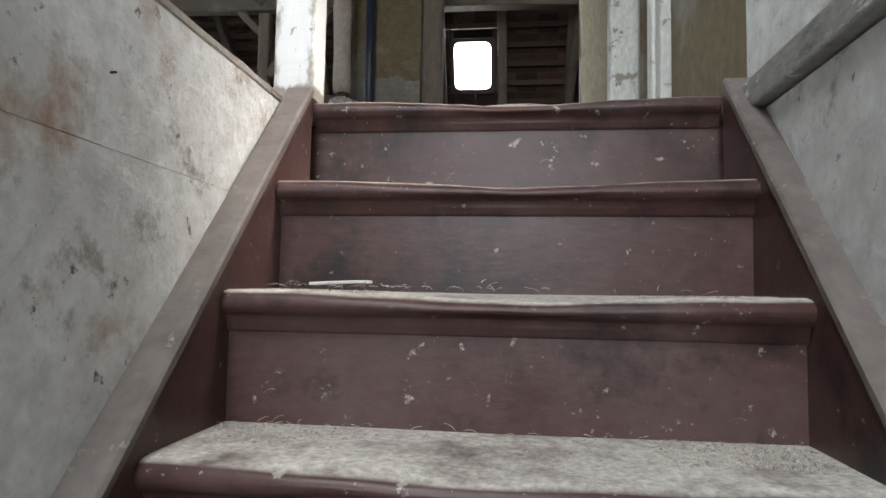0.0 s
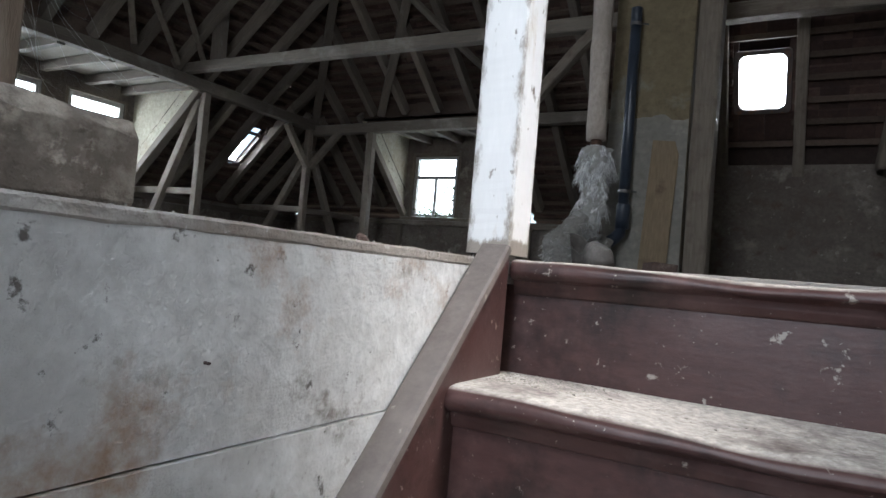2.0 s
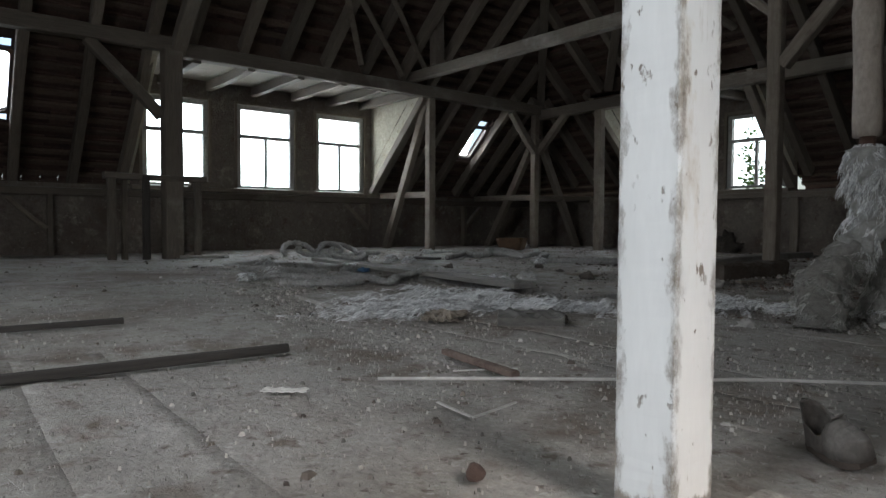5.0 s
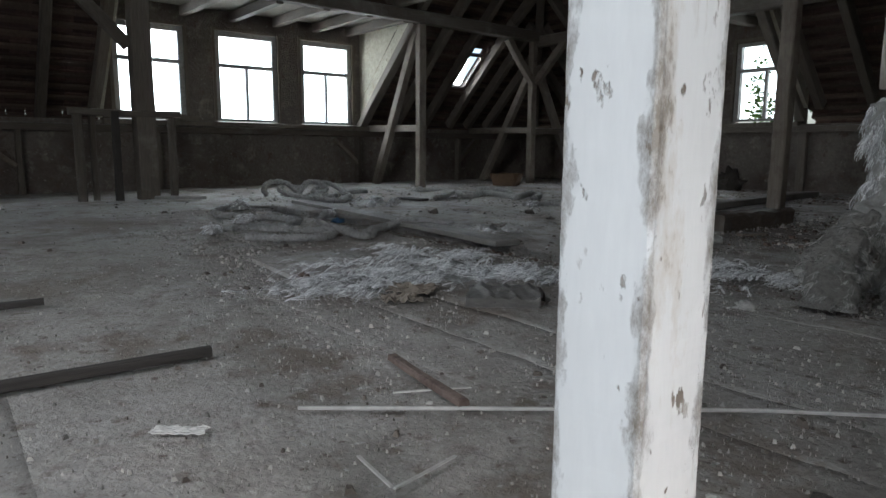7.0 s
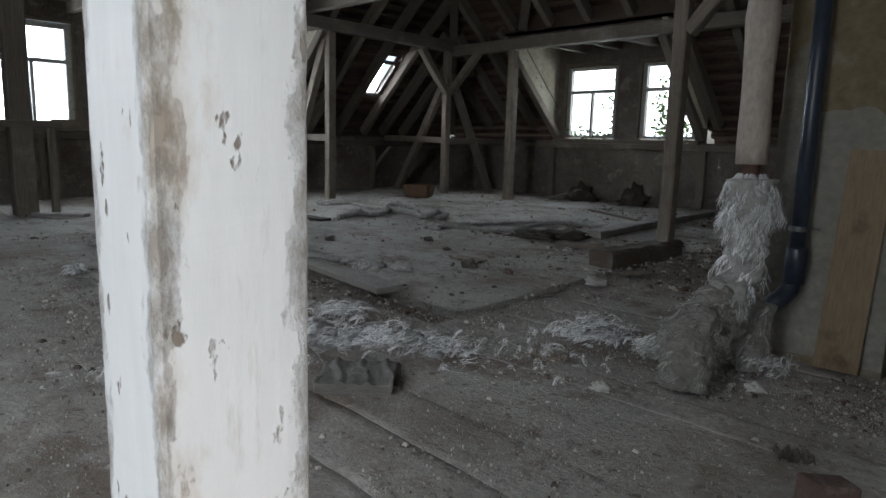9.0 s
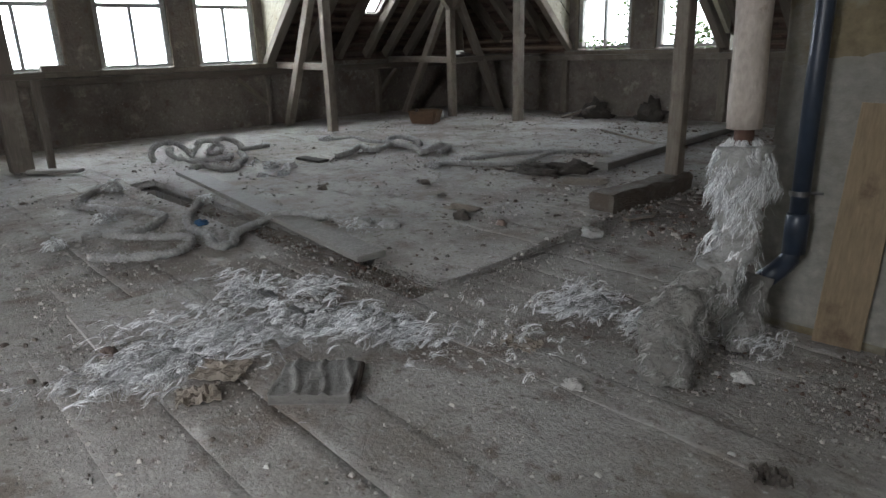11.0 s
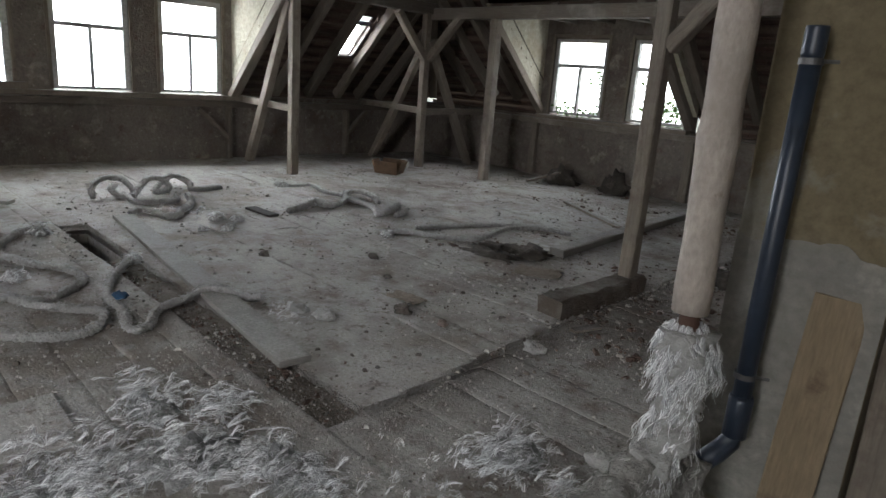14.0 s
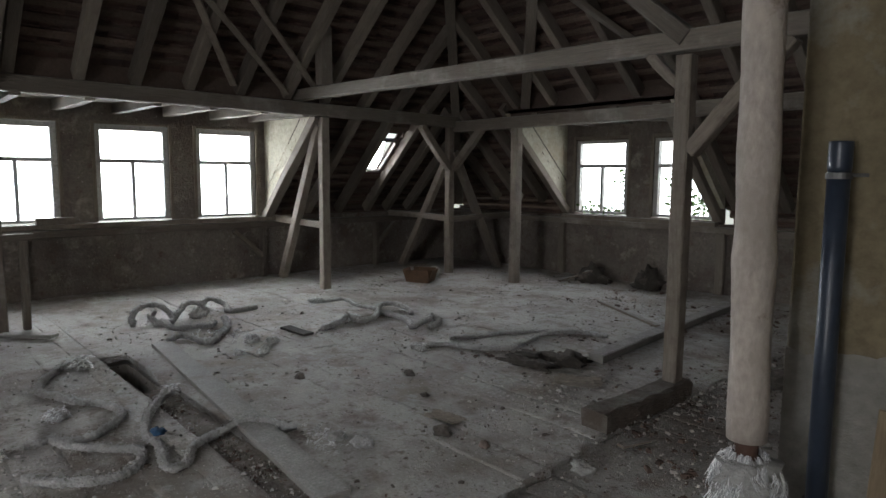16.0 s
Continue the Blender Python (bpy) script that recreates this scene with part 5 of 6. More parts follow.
bmesh.ops.recalc_face_normals(bm, faces=bm.faces)
bmesh.ops.solidify(bm, geom=bm.faces, thickness=0.004)
part("upper", bm, leather, shoe, smooth=True)
for nm, grow, z0, z1, mt, lb_ in (("sole", 0.004, 0.0, 0.013, inside, "dark worn sole"), ("insole", -0.003, 0.013, 0.017, insole, "brown worn insole")):
    bm = bmesh.new()
    lo, hi = [], []
    for side in (1, -1):
        for i in (range(1, 32) if side > 0 else range(31, 0, -1)):
            for z, store in ((z0, lo), (z1, hi)):
                store.append(bm.verts.new((i / 32 * (LN + grow) - 0.1 - grow / 2, side * max(0.002, shoe_half(i / 32) + grow), z)))
    bm.faces.new(lo[::-1])
    bm.faces.new(hi)
    for i in range(len(lo)):
        j = (i + 1) % len(lo)
        bm.faces.new((lo[i], lo[j], hi[j], hi[i]))
    bmesh.ops.recalc_face_normals(bm, faces=bm.faces)
    part(nm, bm, mt, shoe, lb_)
part("tongue", box((-0.012, -0.017, 0.0), (0.04, 0.017, 0.004), 0.002, pose(0.0, 0, 0.058, 0, -32, 0)), leather, shoe, "curled leather tongue")

# thin dark tube laid on the floor for the shade inside a crack
tagged(part("crack", tube_mesh([(0.69, 2.19, -0.006), (0.70, 2.225, -0.004), (0.735, 2.237, -0.005), (0.76, 2.23, -0.005), (0.80, 2.205, -0.008)], [0.002, 0.003, 0.0022, 0.0026, 0.001], 5), outer_dark, floor, "dark strip standing in for a crack in the floor covering"))

# flattened satchel
bag_leather = material("cracked_bag_leather", (0.145, 0.135, 0.122), 0.8, [((0.25, 0.24, 0.22), 9, 0.5, 0.7), ((0.07, 0.06, 0.055), 30, 0.6, 0.66)], None, 0.5, 9, dust=(0.24, 0.23, 0.21), dusty=(0.42, 0.7))
satchel = empty("leather_satchel")
satchel.matrix_basis = pose(-0.545, 3.10, 0.004, 0, 0, 46) @ Matrix.Diagonal((1.0, 1.02, 0.7, 1))
tagged(satchel, "flattened dust-grey leather satchel lying on the floor", "satchel")
bm = box((-0.115, -0.1, -0.012), (0.115, 0.1, 0.03))
bmesh.ops.subdivide_edges(bm, edges=bm.edges, cuts=30, use_grid_fill=True)
for v in bm.verts:
    if v.co.z > 0.0:
        v.co.z += 0.008 * noise.noise(Vector((v.co.x * 30, v.co.y * 7, 2))) + 0.016 * max(0, math.sin(v.co.x * 80 + 1.5 * math.sin(v.co.y * 20))) ** 3 - 0.03 * (abs(v.co.y) * 5) ** 6 * 0.3
    v.co.x += 0.004 * noise.noise(v.co * 25)
part("body", bm, bag_leather, satchel, smooth=True)
part("edge_strap", tube_mesh([(0.118, -0.09, 0.012), (0.12, 0.0, 0.02), (0.112, 0.1, 0.016)], [0.011, 0.012, 0.013], 8, 0.4, 60), inside, satchel)
part("buckle", box((-0.02, -0.02, 0.032), (0.03, 0.02, 0.04), 0.004, pose(0, 0, 0.002, 0, 0, 8)), bag_leather, satchel)

# ropes
rope_mat = material("insulating_rope", (0.50, 0.485, 0.46), 0.97, [((0.30, 0.285, 0.26), 26, 0.5, 0.66), ((0.66, 0.65, 0.63), 22, 0.54, 0.66)], None, 1.0, 20)


def fuzz(curve_points, n_, out, rng_):
    for _ in range(n_):
        k = rng_.randrange(len(curve_points) - 1)
        p = curve_points[k]
        a = rng_.uniform(0, 6.28)
        d = Vector((math.cos(a), math.sin(a), rng_.uniform(-0.2, 0.9)))
        out.append((p + d * 0.023, d, rng_.uniform(0.008, 0.03), 1.2))


ROPE_FUZZ = []
ROPE_LUMPS = []


def rope(ctrl, r, label, seed):
    r = min(r * 0.68, 0.023)
    low = min(c[2] for c in ctrl)
    path = smooth_path([(x, y, (z - low) * 0.72 + r * 0.85 + (-0.008 if y < 3.8 else 0.004)) for x, y, z in ctrl], 0.008)
    fuzz(path, int(len(path) * 3.2), ROPE_FUZZ, random.Random(seed))
    radii = [r * (1 + 0.13 * math.sin(i * 1.85 + 2 * math.sin(i * 0.31)) + 0.22 * noise.noise(Vector((i * 0.11, seed, 0)))) for i in range(len(path))]
    return tagged(part("rope", tube_mesh(path, radii, 14, 0.62, 80, seed), rope_mat, smooth=True), label, "rope", group="old insulating ropes")


def flat(pts, z=0.045):
    return [(x, y, z) for x, y in pts]


R1 = "thick fuzzy grey insulating rope coiled on the dusty floor"
rope(flat([(-4.21, 3.53), (-4.04, 3.4), (-3.86, 3.3), (-3.65, 3.26), (-3.53, 3.31), (-3.35, 3.38), (-3.2, 3.48), (-3.05, 3.53), (-2.91, 3.51), (-2.79, 3.41), (-2.71, 3.31), (-2.73, 3.21), (-2.81, 3.16), (-2.79, 3.1), (-2.8, 3.04)], 0.03), 0.03, R1, 1)
rope(flat([(-2.8, 3.15), (-2.65, 3.22), (-2.51, 3.34), (-2.41, 3.44), (-2.32, 3.44), (-2.21, 3.38), (-2.17, 3.3), (-2.18, 3.21), (-2.26, 3.09), (-2.33, 3.02), (-2.41, 2.98)], 0.03), 0.03, R1, 2)
rope([(x, y, 0.03 + 0.03 * math.exp(-((x + 2.45) / 0.3) ** 2) * (y > 3.85)) for x, y in [(-3.15, 3.83), (-3.02, 3.74), (-2.86, 3.64), (-2.66, 3.56), (-2.52, 3.53), (-2.41, 3.54), (-2.28, 3.52), (-2.17, 3.49), (-2.09, 3.5), (-2.12, 3.58), (-2.24, 3.64), (-2.31, 3.73), (-2.34, 3.85), (-2.36, 3.96), (-2.27, 4.05), (-2.16, 4.1), (-2.13, 4.15)]], 0.03, "thick fuzzy grey rope snaking across the loose plank", 3)
R3 = "knotted grey insulating rope lying near the dormer wall"
rope([(-5.05, 4.2, 0.05), (-5.15, 4.22, 0.12), (-5.25, 4.3, 0.19), (-5.3, 4.42, 0.21), (-5.25, 4.52, 0.17), (-5.12, 4.56, 0.06), (-5.02, 4.5, 0.04), (-5.0, 4.4, 0.05), (-5.1, 4.36, 0.11), (-5.2, 4.42, 0.14)], 0.056, R3, 4)
rope([(-4.98, 4.5, 0.05), (-5.1, 4.6, 0.12), (-5.2, 4.72, 0.2), (-5.15, 4.82, 0.19), (-5.05, 4.84, 0.1), (-5.05, 4.74, 0.06), (-5.15, 4.76, 0.08), (-5.3, 4.9, 0.15), (-5.4, 5.02, 0.17), (-5.3, 5.12, 0.1), (-5.14, 5.08, 0.05), (-5.12, 5.2, 0.045), (-5.16, 5.38, 0.045)], 0.056, R3, 11)
rope([(-5.1, 4.46, 0.05), (-4.85, 4.44, 0.04), (-4.74, 4.47, 0.04), (-4.7, 4.6, 0.045), (-4.66, 4.72, 0.05), (-4.78, 4.8, 0.04)], 0.045, R3, 5)
rope([(-4.36, 4.26, 0.03), (-4.42, 4.38, 0.05), (-4.3, 4.44, 0.03), (-4.13, 4.46, 0.03), (-4.16, 4.56, 0.03), (-4.28, 4.62, 0.035), (-4.5, 4.8, 0.04), (-4.85, 4.92, 0.05)], 0.045, R3, 6)
for k, (x, y, s) in enumerate(((-3.7, 4.55, 0.05), (-3.62, 4.7, 0.06), (-3.72, 4.78, 0.045))):
    ROPE_LUMPS.append((x, y, s))
R4 = "grey rope with frayed ends near the timber post"
rope([(-3.94, 5.4, 0.03), (-4.02, 5.6, 0.04), (-4.12, 5.79, 0.07), (-3.98, 5.8, 0.04), (-3.98, 5.95, 0.04), (-4.08, 6.13, 0.06), (-3.9, 6.16, 0.05), (-3.73, 6.15, 0.04), (-3.6, 6.08, 0.04), (-3.46, 6.0, 0.05), (-3.5, 6.2, 0.08), (-3.62, 6.36, 0.07), (-3.45, 6.3, 0.05), (-3.37, 6.12, 0.04)], 0.042, R4, 7)
rope([(-4.1, 6.1, 0.05), (-4.28, 6.25, 0.09), (-4.25, 6.4, 0.1), (-4.05, 6.42, 0.07), (-3.92, 6.36, 0.04)], 0.042, R4, 12)
rope(flat([(-5.1, 5.95), (-5.0, 6.08), (-4.95, 6.28), (-4.6, 6.2), (-4.35, 6.25)]), 0.026, R4, 8)
R5 = "dark dusty rope stretched over the floor boards"
rope(flat([(-3.0, 5.62), (-2.9, 5.86), (-2.69, 5.96), (-2.49, 6.14), (-2.52, 6.43), (-2.6, 6.75), (-2.45, 7.0), (-2.2, 7.05)]), 0.028, R5, 9)
rope(flat([(-3.0, 6.02), (-2.9, 6.26), (-2.83, 6.55), (-2.68, 6.79), (-2.5, 6.95)]), 0.024, R5, 10)


def lump(name, c, size, mat, label, category, seed, flatness=0.55, rough=0.6):
    """An irregular clump resting on the floor."""
    bm = bmesh.new()
    bmesh.ops.create_icosphere(bm, subdivisions=3, radius=1.0)
    for v in bm.verts:
        n_ = v.co.normalized()
        d = 1 + rough * noise.fractal(n_ * 2.2 + Vector((seed * 3.7, 0, seed)), 1.0, 2.1, 4)
        v.co = Vector((n_.x * size[0] * d, n_.y * size[1] * d, max(-0.25, n_.z * d) * size[2]))
    ob = part(name, bm, mat, m=Matrix.Translation((c[0], c[1], c[2] + size[2] * 0.22)), smooth=True)
    return tagged(ob, label, category)


FRAY, fray_rng = [], random.Random(57)
tagged(strands("rope_fibres", ROPE_FUZZ, rope_mat, None, "frayed fibres standing off the old ropes", 0.0015, 9), category="fibres", kind="stuff")
for k, (x, y, s) in enumerate(((-3.12, 3.25, 0.08), (-4.1, 3.58, 0.10), (-2.72, 2.9, 0.07), (-3.15, 3.86, 0.075), (-3.98, 4.78, 0.08), (-3.85, 4.9, 0.06), (-2.92, 5.66, 0.07), (-4.12, 5.83, 0.075), (-3.6, 6.35, 0.08), (-5.05, 6.0, 0.08), *ROPE_LUMPS)):
    lump("rope_knot", (x, y, 0.0), (s * 0.6, s * 0.5, s * 0.55), rope_mat, "frayed grey clump of insulating rope", "rope clump", k, rough=0.9)
    for _ in range(46):
        a, e = fray_rng.uniform(0, 6.28), fray_rng.uniform(0, 1.2)
        h = Vector((math.cos(a) * math.cos(e), math.sin(a) * math.cos(e), math.sin(e)))
        FRAY.extend(wavy_lock(Vector((x, y, s * 0.2)) + h * s * 0.38, h + Vector((0, 0, 0.2)), s * fray_rng.uniform(0.5, 1.3), 6, 0.0035, fray_rng, 1.8, 0, 3.2, 8, 0.002))
tagged(fibres("frayed_ends", FRAY, strand_mat, None, "frayed pale fibres at the rope ends", 0.0014), category="fibres", kind="stuff")
rag_mat = material("dark_rag", (0.07, 0.06, 0.05), 0.95, [((0.15, 0.13, 0.11), 7, 0.52, 0.7)], None, 0.8, 10)
for k, (x, y, sx, sy, sz) in enumerate(((-2.12, 5.98, 0.2, 0.09, 0.04), (-1.98, 6.25, 0.15, 0.12, 0.06), (-2.25, 6.15, 0.13, 0.08, 0.035), (-4.0, 9.35, 0.2, 0.15, 0.16), (-3.25, 9.45, 0.16, 0.12, 0.2), (-0.75, 6.9, 0.2, 0.15, 0.08))):
    lump("rag", (x, y, 0.0), (sx, sy, sz), rag_mat, "crumpled dark dusty rag on the floor", "rag", k + 20, rough=0.9)
chunk = material("plaster_chunk", (0.5, 0.48, 0.44), 0.95, (), None, 0.6, 10)
for k, (x, y, s, mt, lb_) in enumerate(((-0.016, 3.614, 0.03, chunk, "small pale lump of plaster"), (-1.609, 4.697, 0.05, rag_mat, "dark clod of dirt"), (-0.87, 4.9, 0.055, wool, "small pale tuft of wool"), (-1.9, 4.25, 0.05, wool, "small pale tuft of wool"), (-1.75, 4.3, 0.06, rope_mat, "grey tuft of rope fibre"), (0.0, 4.22, 0.06, chunk, "pale lump of plaster beside the pipe"), (-0.13, 4.33, 0.05, chunk, "pale lump of plaster beside the pipe"), (0.3, 3.98, 0.028, chunk, "small pale stone"), (-1.35, 4.75, 0.03, rusty, "reddish crumb of tile"), (-1.2, 2.72, 0.03, rusty, "reddish scrap among the wool"), (-2.5, 5.2, 0.04, rag_mat, "dark clod of dirt"), (-2.9, 4.6, 0.04, rag_mat, "dark clod of dirt"), (-1.3, 5.6, 0.05, rag_mat, "dark clod of dirt"), (-2.1, 5.0, 0.03, rag_mat, "dark clod of dirt"))):
    lump("clod", (x, y, 0.0), (s, s * 0.8, s * 0.7), mt, lb_ + " on the floor", "debris", k + 40)
blue = material("blue_cloth", (0.02, 0.06, 0.12), 0.7)
lump("blue_scrap", (-2.47, 3.56, 0.045), (0.05, 0.03, 0.02), blue, "small blue scrap lying on the rope", "scrap", 71)

# sheets of paper and card
card = material("dusty_card", (0.27, 0.23, 0.185), 0.95, [((0.16, 0.13, 0.1), 6, 0.5, 0.7)], None, 0.4, 9)


def crumpled(name, c, sx, sy, rz, mat, label, category, seed, amp=0.02):
    bm = bmesh.new()
    bmesh.ops.create_grid(bm, x_segments=12, y_segments=12, size=0.5)
    for v in bm.verts:
        n_ = noise.fractal(Vector((v.co.x * 4, v.co.y * 4, seed)), 1.0, 2.0, 3)
        v.co = Vector((v.co.x * sx * (1 + 0.2 * noise.noise(Vector((v.co.y * 5, seed, 0)))), v.co.y * sy, abs(n_) * amp))
    bmesh.ops.solidify(bm, geom=bm.faces, thickness=0.002)
    return tagged(part(name, bm, mat, m=pose(c[0], c[1], c[2], 0, 0, rz)), label, category)


crumpled("card_sheet", (-1.66, 5.93, 0.01), 0.3, 0.22, 30, card, "torn dusty sheet of card on the floor", "card", 1)
crumpled("card_sheet", (-1.75, 4.85, 0.01), 0.22, 0.12, 10, card, "torn dusty sheet of card on the floor", "card", 2)
crumpled("paper_scrap", (-0.82, 2.93, 0.008), 0.16, 0.12, 40, card, "crumpled brownish paper scrap", "paper", 3, 0.025)
crumpled("paper_scrap", (-0.72, 2.82, 0.008), 0.12, 0.1, 70, card, "crumpled brownish paper scrap", "paper", 4, 0.03)
crumpled("paper_scrap", (-0.30, 3.72, 0.0), 0.12, 0.09, 10, card, "crumpled brownish paper scrap", "paper", 5, 0.025)
crumpled("paper_scrap", (-0.15, 1.98, 0.003), 0.09, 0.03, 50, cord_mat, "thin pale strip of paper", "paper", 6, 0.006)
for p, q in (((0.12, 2.17), (0.23, 2.16)), ((0.235, 2.16), (0.21, 2.29)), ((-0.07, 2.36), (0.0, 2.5))):
    beam("straw", (*p, 0.006), (*q, 0.006), 0.006, 0.003, cord_mat, label="thin pale splinter on the floor", category="splinter")

# crate in the corner
crate = empty("crate")
crate.matrix_basis = pose(-5.42, 7.72, 0.0, 0, 0, 30)
tagged(crate, "small brown open crate with flared sides", "crate")
crate_wood = material("crate_wood", (0.17, 0.105, 0.065), 0.9, [((0.09, 0.06, 0.04), 5, 0.5, 0.7)], (3, 3, 8), 0.4, 5)
part("bottom", box((-0.14, -0.11, 0.0), (0.14, 0.11, 0.015)), crate_wood, crate)
for rz, dist, half in ((0, 0.11, 0.15), (180, 0.11, 0.15), (90, 0.14, 0.12), (270, 0.14, 0.12)):
    part("side", box((-half, -0.006, 0.0), (half, 0.006, 0.17), 0.003, pose(0, 0, 0, 0, 0, rz) @ pose(0, -dist, 0.004, 18, 0, 0)), crate_wood, crate)
bm = bmesh.new()
bmesh.ops.create_uvsphere(bm, u_segments=20, v_segments=12, radius=0.06)
tagged(part("ball", bm, chunk, m=pose(-5.40, 7.70, 0.075), smooth=True), "dusty white ball lying in the crate", "ball")
bm = bmesh.new()
bmesh.ops.create_uvsphere(bm, u_segments=20, v_segments=12, radius=0.075)
tagged(part("ball", bm, chunk, m=pose(-5.62, 8.12, 0.07), smooth=True), "dusty white ball on the floor behind the crate", "ball")
tagged(part("window_box", box((XA + 0.0, 3.86, 0.79), (XA + 0.10, 4.22, 0.86), 0.006), grey_timber), "shallow grey wooden tray on the window sill", "tray")

# ---------------------------------------------------------------- loose wool on the floor
rng = random.Random(21)
lines = []
for cx, cy, sx, sy, n_, ln in ((-1.0, 2.72, 0.12, 0.14, 120, 0.10), (-1.05, 3.0, 0.16, 0.2, 190, 0.11), (-0.98, 3.3, 0.16, 0.14, 150, 0.11), (-0.72, 3.48, 0.2, 0.10, 150, 0.09), (-1.4, 3.3, 0.2, 0.12, 80, 0.11), (-1.25, 3.52, 0.12, 0.08, 50, 0.10), (-0.38, 4.12, 0.10, 0.14, 130, 0.08), (-0.12, 4.1, 0.1, 0.1, 40, 0.07), (0.24, 4.22, 0.08, 0.07, 34, 0.06), (-1.95, 4.2, 0.15, 0.07, 30, 0.06), (-4.3, 4.6, 0.25, 0.2, 26, 0.07), (-1.3, 2.95, 0.12, 0.26, 60, 0.10), (-0.3, 3.75, 0.25, 0.25, 40, 0.045)):
    for i in range(n_):
        x, y = rng.gauss(cx, sx * 0.62), rng.gauss(cy, sy * 0.62)
        a = 1.35 + 1.6 * noise.noise(Vector((x * 4, y * 4, 1))) + rng.gauss(0, 0.45) + (3.14 if rng.random() < 0.5 else 0)
        z0 = 0.002 + 0.03 * max(0, noise.noise(Vector((x * 8, y * 8, 0))))
        lines += wavy_lock((x, y, z0), (math.cos(a), math.sin(a), 0.1), ln * rng.uniform(0.5, 1.5), rng.randint(5, 14), rng.uniform(0.003, 0.012), rng, 0.35, rng.uniform(0.0, 0.03), 3.0, 10, -0.003)
tagged(fibres("wool_fibres", lines, strand_mat, None, "scattered pale mineral wool fibres on the floor", 0.0008), category="mineral wool", kind="stuff")
wool_clump_mat = material("dusty_wool", (0.33, 0.325, 0.31), 0.97, [((0.48, 0.475, 0.46), 14, 0.5, 0.64), ((0.2, 0.19, 0.17), 10, 0.55, 0.7)], None, 1.0, 18)
for k, (x, y, sx, sy) in enumerate(((-1.03, 2.82, 0.13, 0.16), (-1.0, 3.25, 0.16, 0.2), (-0.75, 3.5, 0.15, 0.1), (-0.36, 4.14, 0.12, 0.1), (-1.35, 3.3, 0.12, 0.08))):
    lump("wool_clump", (x, y, -0.006), (sx * 0.8, sy * 0.8, 0.022), wool_clump_mat, "flattened clump of dirty mineral wool", "mineral wool", k + 60, rough=0.9)

# ---------------------------------------------------------------- grit and crumbs
grit = material("grit", (0.36, 0.335, 0.30), 0.95, (), None, 0.2, 9, random_island=0.6)
stair_dirt = material("stair_dirt", (0.37, 0.34, 0.30), 0.95, (), None, 0.2, 9, random_island=0.45)


def crumbs(name, areas, mat, label, seed, flat_=1.0, hollow=None):
    """Small broken bits lying on surfaces: areas of (x0, x1, y0, y1, z, count, size)."""
    rng_ = random.Random(seed)
    verts, faces = [], []
    for x0, x1, y0, y1, z, n_, size in areas:
        for _ in range(n_):
            x, y = rng_.uniform(x0, x1), rng_.uniform(y0, y1)
            if noise.noise(Vector((x * 1.7, y * 1.7, 4))) < rng_.uniform(-0.7, 0.25):
                continue
            zc = z - (hollow(x, y, y0) if hollow else 0.0)
            s = size * (0.3 + rng_.random() ** 8 * 2.2)
            a = rng_.uniform(0, 6.28)
            sx, sy, sz = s * rng_.uniform(0.6, 1.6), s * rng_.uniform(0.5, 1.0), s * rng_.uniform(0.3, 0.8) * flat_
            base = len(verts)
            for dx, dy, dz in ((-1, -1, 0), (1, -1, 0), (1, 1, 0), (-1, 1, 0), (-0.6, -0.5, 1), (0.6, -0.6, 1), (0.5, 0.6, 1), (-0.5, 0.5, 1)):
                jx, jy = dx * sx * rng_.uniform(0.6, 1.1), dy * sy * rng_.uniform(0.6, 1.1)
                verts.append((x + jx * math.cos(a) - jy * math.sin(a), y + jx * math.sin(a) + jy * math.cos(a), zc - 0.004 + dz * (sz + 0.004)))
            for f in ((4, 5, 6, 7), (0, 1, 5, 4), (1, 2, 6, 5), (2, 3, 7, 6), (3, 0, 4, 7)):
                faces.append(tuple(base + i for i in f))
    me = bpy.data.meshes.new(name)
    me.from_pydata(verts, [], faces)
    me.materials.append(mat)
    return tagged(part(name, me, None), label, "debris", kind="stuff")


crumbs("floor_grit", [(-3.0, 0.62, 0.4, 3.7, 0.0, 16000, 0.0019), (-1.0, 1.5, 2.2, 4.4, -0.004, 9000, 0.0019), (-6.0, -0.9, 3.9, 9.4, 0.004, 15000, 0.0062), (-4.5, -0.9, 2.6, 3.75, -0.004, 5000, 0.0045), (-1.3, 0.2, 5.0, 8.5, -0.012, 3500, 0.007), (-0.95, 0.1, 3.75, 5.4, -0.018, 2200, 0.003), (-2.6, -0.9, 5.4, 7.0, 0.004, 1500, 0.008), (-3.3, -1.0, 3.74, 3.91, -0.03, 1500, 0.005), (0.1, 0.7, 3.75, 4.45, -0.016, 4200, 0.003), (-1.5, 0.1, 2.4, 3.7, -0.003, 2500, 0.0028)], grit, "scattered grit, crumbs and dirt on the floor", 31)
clod_mat = material("dirt_clod", (0.15, 0.125, 0.105), 0.95, (), None, 0.4, 9, random_island=0.5)
crumbs("dirt_clods", [(-5.5, -0.9, 0.3, 9.2, 0.006, 900, 0.010), (-6.5, -0.9, 3.9, 9.4, 0.006, 3500, 0.0055), (-2.6, -0.9, 3.95, 6.2, 0.004, 420, 0.008), (-1.2, 0.15, 4.6, 8.4, -0.014, 520, 0.013), (-1.6, 0.5, 2.3, 4.2, -0.004, 300, 0.007), (-0.9, 0.6, 0.5, 2.6, -0.004, 300, 0.004)], clod_mat, "small dark clods and crumbs of dirt on the floor", 35, 0.8)
litter = material("brown_litter", (0.13, 0.09, 0.07), 0.95, (), None, 0.4, 9, random_island=0.4)
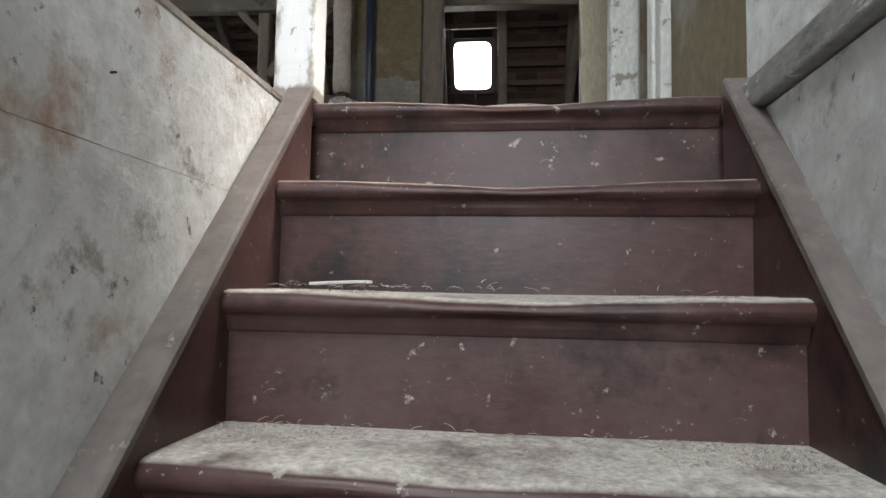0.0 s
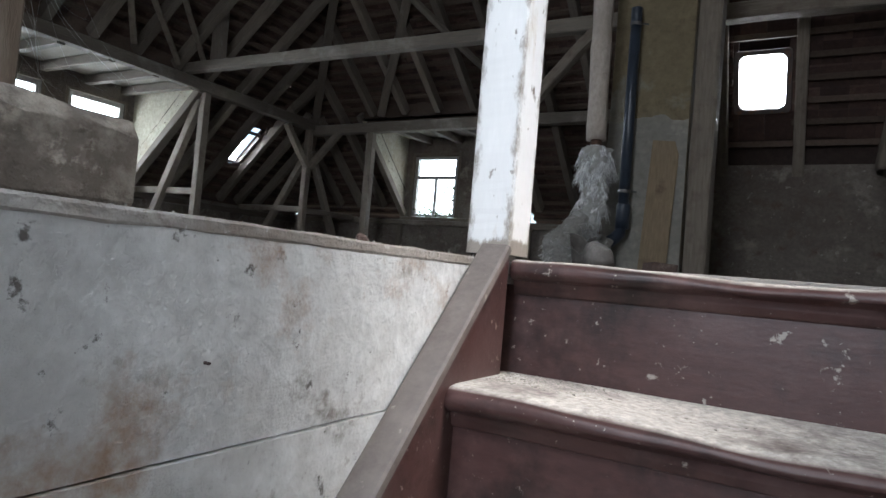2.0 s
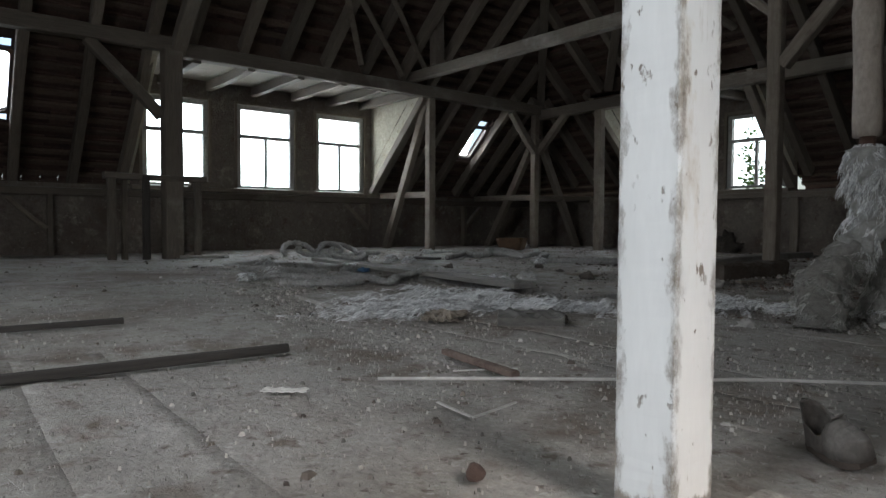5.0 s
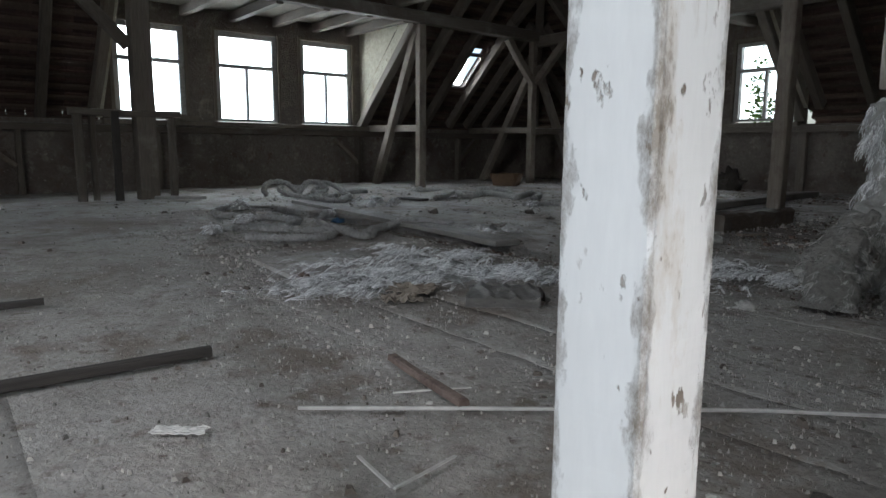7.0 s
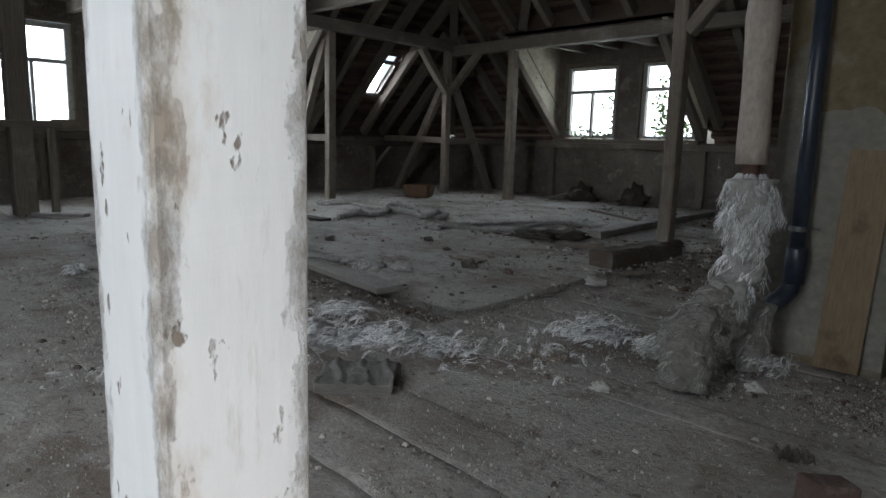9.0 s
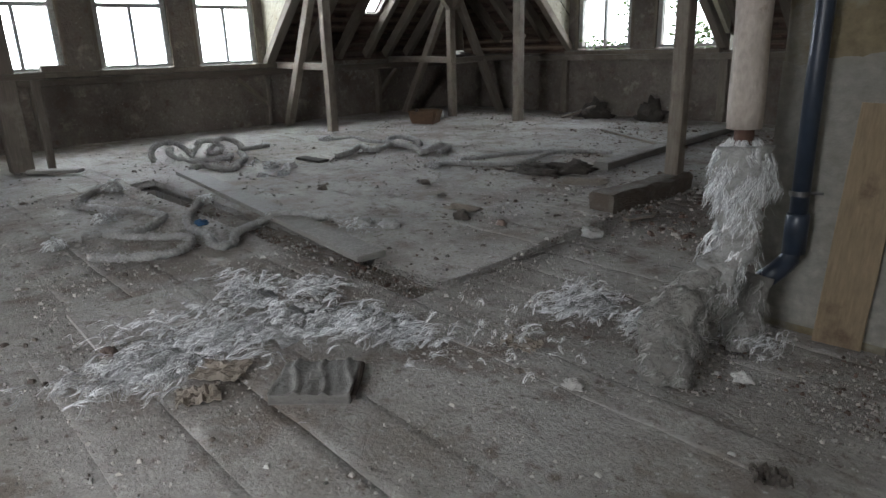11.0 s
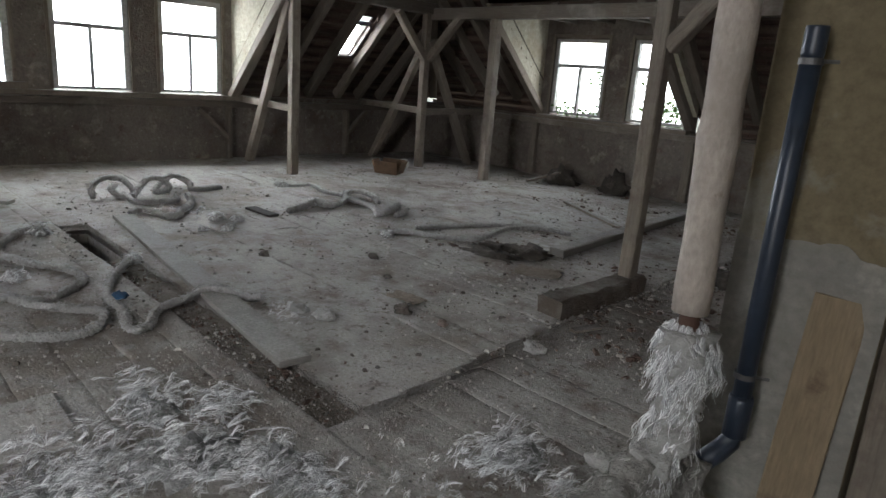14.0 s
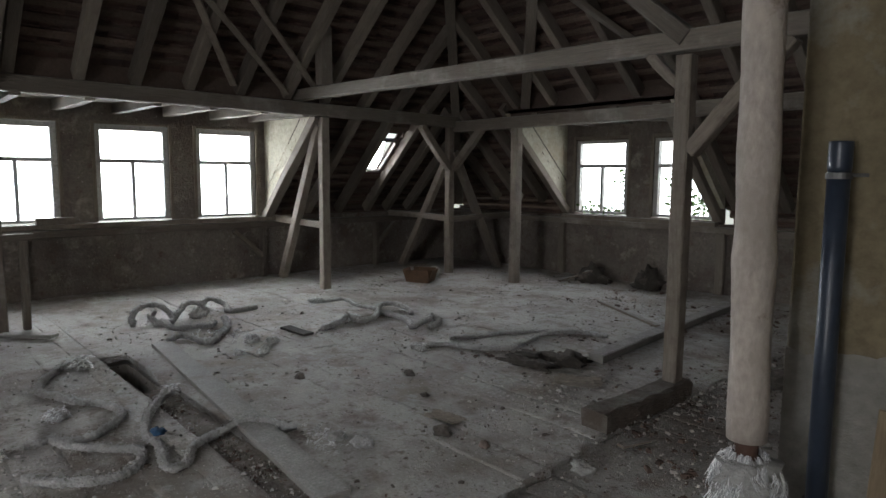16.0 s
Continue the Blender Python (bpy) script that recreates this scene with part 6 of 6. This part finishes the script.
crumbs("brown_litter", [(-1.25, 0.15, 5.0, 8.8, -0.02, 2800, 0.011), (-2.6, -1.0, 5.7, 7.0, 0.004, 900, 0.010), (-4.2, -0.8, 7.6, 9.5, 0.004, 1600, 0.012), (0.1, 0.75, 3.75, 4.4, -0.02, 1500, 0.0042), (-0.5, 0.3, 3.4, 4.3, -0.02, 700, 0.0035), (-3.3, -0.95, 3.75, 3.9, -0.03, 900, 0.008), (-2.4, -0.95, 4.0, 5.2, 0.004, 500, 0.004)], litter, "reddish brown litter of rotten wood and crushed tile on the floor", 37, 0.7)
pale_bits = material("pale_bits", (0.5, 0.48, 0.44), 0.95, (), None, 0.3, 9, random_island=0.4)
crumbs("plaster_bits", [(-5.5, 0.6, 0.3, 9.2, 0.006, 300, 0.007), (-1.6, 0.6, 2.3, 4.4, -0.004, 320, 0.005), (0.1, 0.7, 3.75, 4.4, 0.0, 160, 0.006)], pale_bits, "small pale bits of plaster on the floor", 36, 0.7)
stair_areas = []
for k in range(1, 6):
    zt, yn = -RISE * k - 0.004, 2.072 - GOING * k
    stair_areas += [(SX0 + 0.01, SX1 - 0.01, yn + 0.09, yn + 0.22, zt - 0.002, 5000 if k > 1 else 1200, 0.0013), (SX0 + 0.01, SX0 + 0.2, yn + 0.1, yn + 0.22, zt, 2600, 0.0016), (SX1 - 0.2, SX1 - 0.01, yn + 0.1, yn + 0.22, zt, 2200, 0.0016)]


def tread_hollow(x, y, y0):
    """How far the worn tread lies below its edges."""
    f = (x - SX0) / (SX1 - SX0)
    back = y0 + 0.15
    return 0.011 * math.exp(-((f - 0.52) / 0.26) ** 2) * min(1, max(0, (back - y) / 0.13)) - 0.001


crumbs("stair_grit", stair_areas, stair_dirt, "dust and crumbs in the corners of the treads", 32, 0.4, tread_hollow)
beam("splinter", (0.80, 1.765, -0.375), (0.90, 1.715, -0.372), 0.012, 0.004, cord_mat, label="pale splinter of wood lying on a tread", category="splinter")

# ---------------------------------------------------------------- ivy at the far windows
leaf_mat = material("ivy_leaf", (0.085, 0.15, 0.04), 0.5, (), None, 0.1, 8, random_island=0.4)


def leaves(name, spots, label, seed):
    rng_ = random.Random(seed)
    verts, faces = [], []
    for c, spread, n_ in spots:
        for _ in range(int(n_ * 1.9)):
            p = Vector([rng_.gauss(a, s) for a, s in zip(c, spread)])
            if p.y < YB - 0.1:
                p.y = YB - 0.1
            s = rng_.uniform(0.013, 0.032)
            m = Euler((rng_.uniform(0, 3), rng_.uniform(0, 3), rng_.uniform(0, 6))).to_matrix()
            base = len(verts)
            for x, y, z in ((0, -1, 0), (0.75, -0.5, 0.15), (0.6, 0.25, 0.1), (0, 1.1, -0.1), (-0.6, 0.25, 0.1), (-0.75, -0.5, 0.15)):
                verts.append(tuple(p + m @ Vector((x * s, y * s, z * s))))
            faces += [(base, base + 1, base + 2, base + 3), (base, base + 3, base + 4, base + 5)]
    me = bpy.data.meshes.new(name)
    me.from_pydata(verts, [], faces)
    me.materials.append(leaf_mat)
    return tagged(part(name, me, None), label, "ivy", kind="stuff")


leaves("ivy", [((-3.92, YB + 0.3, 1.2), (0.09, 0.06, 0.25), 130), ((-4.4, YB + 0.1, 0.9), (0.1, 0.07, 0.04), 40), ((-4.1, YB + 0.12, 0.88), (0.12, 0.08, 0.025), 34), ((-3.3, YB + 0.3, 1.15), (0.07, 0.06, 0.25), 110), ((-2.85, YB + 0.3, 1.05), (0.12, 0.06, 0.16), 120), ((-3.05, YB + 0.3, 0.95), (0.1, 0.06, 0.1), 70)], "green ivy leaves growing round the far windows", 41)
# distance outside
ground_mat = material("far_ground", (0.16, 0.17, 0.13), 0.95)
tagged(part("ground", box((-300, -300, -9.2), (300, 300, -9.0)), ground_mat), "pale ground far below the windows", "ground", kind="structure")

crumpled("floor_covering_flap", (0.53, 3.60, -0.004), 0.08, 0.06, 35, rag_mat, "curled dark flap of torn floor covering", "floor covering", 9, 0.03)

# cobwebs between the near post and its sill
rs = []
rng = random.Random(77)
for i in range(14):
    a = Vector((0.47 + rng.uniform(-0.03, 0.02), 1.392, 0.14 + rng.random() * 0.16))
    b = Vector((0.47 + rng.uniform(-0.06, 0.04), 1.44 + rng.random() * 0.03, 0.094))
    rs.append((a, b - a, (b - a).length, 0.0))
tagged(strands("cobweb", rs, strand_mat, None, "thin dusty cobweb between the post and its sill", 0.00014, 12), category="cobweb", kind="stuff")
rs = []
for i in range(170):
    x = SX0 + 0.02 + (rng.random() ** 2 * 0.22 if i % 3 == 0 else rng.random() * 0.74)
    k = rng.choice((2, 3, 3, 4))
    rs.append(((x, 2.072 - GOING * k + 0.2 - rng.random() * 0.06, -RISE * k + 0.004 + rng.random() * 0.1 * (rng.random() < 0.05)), (rng.uniform(-1, 1), rng.uniform(-1, 0.2), rng.uniform(0, 0.6)), rng.uniform(0.008, 0.03), 0.8))
tagged(strands("dust_threads", rs, stair_dirt, None, "grey dust threads hanging in the corner of the steps", 0.0005, 13), category="dust", kind="stuff")
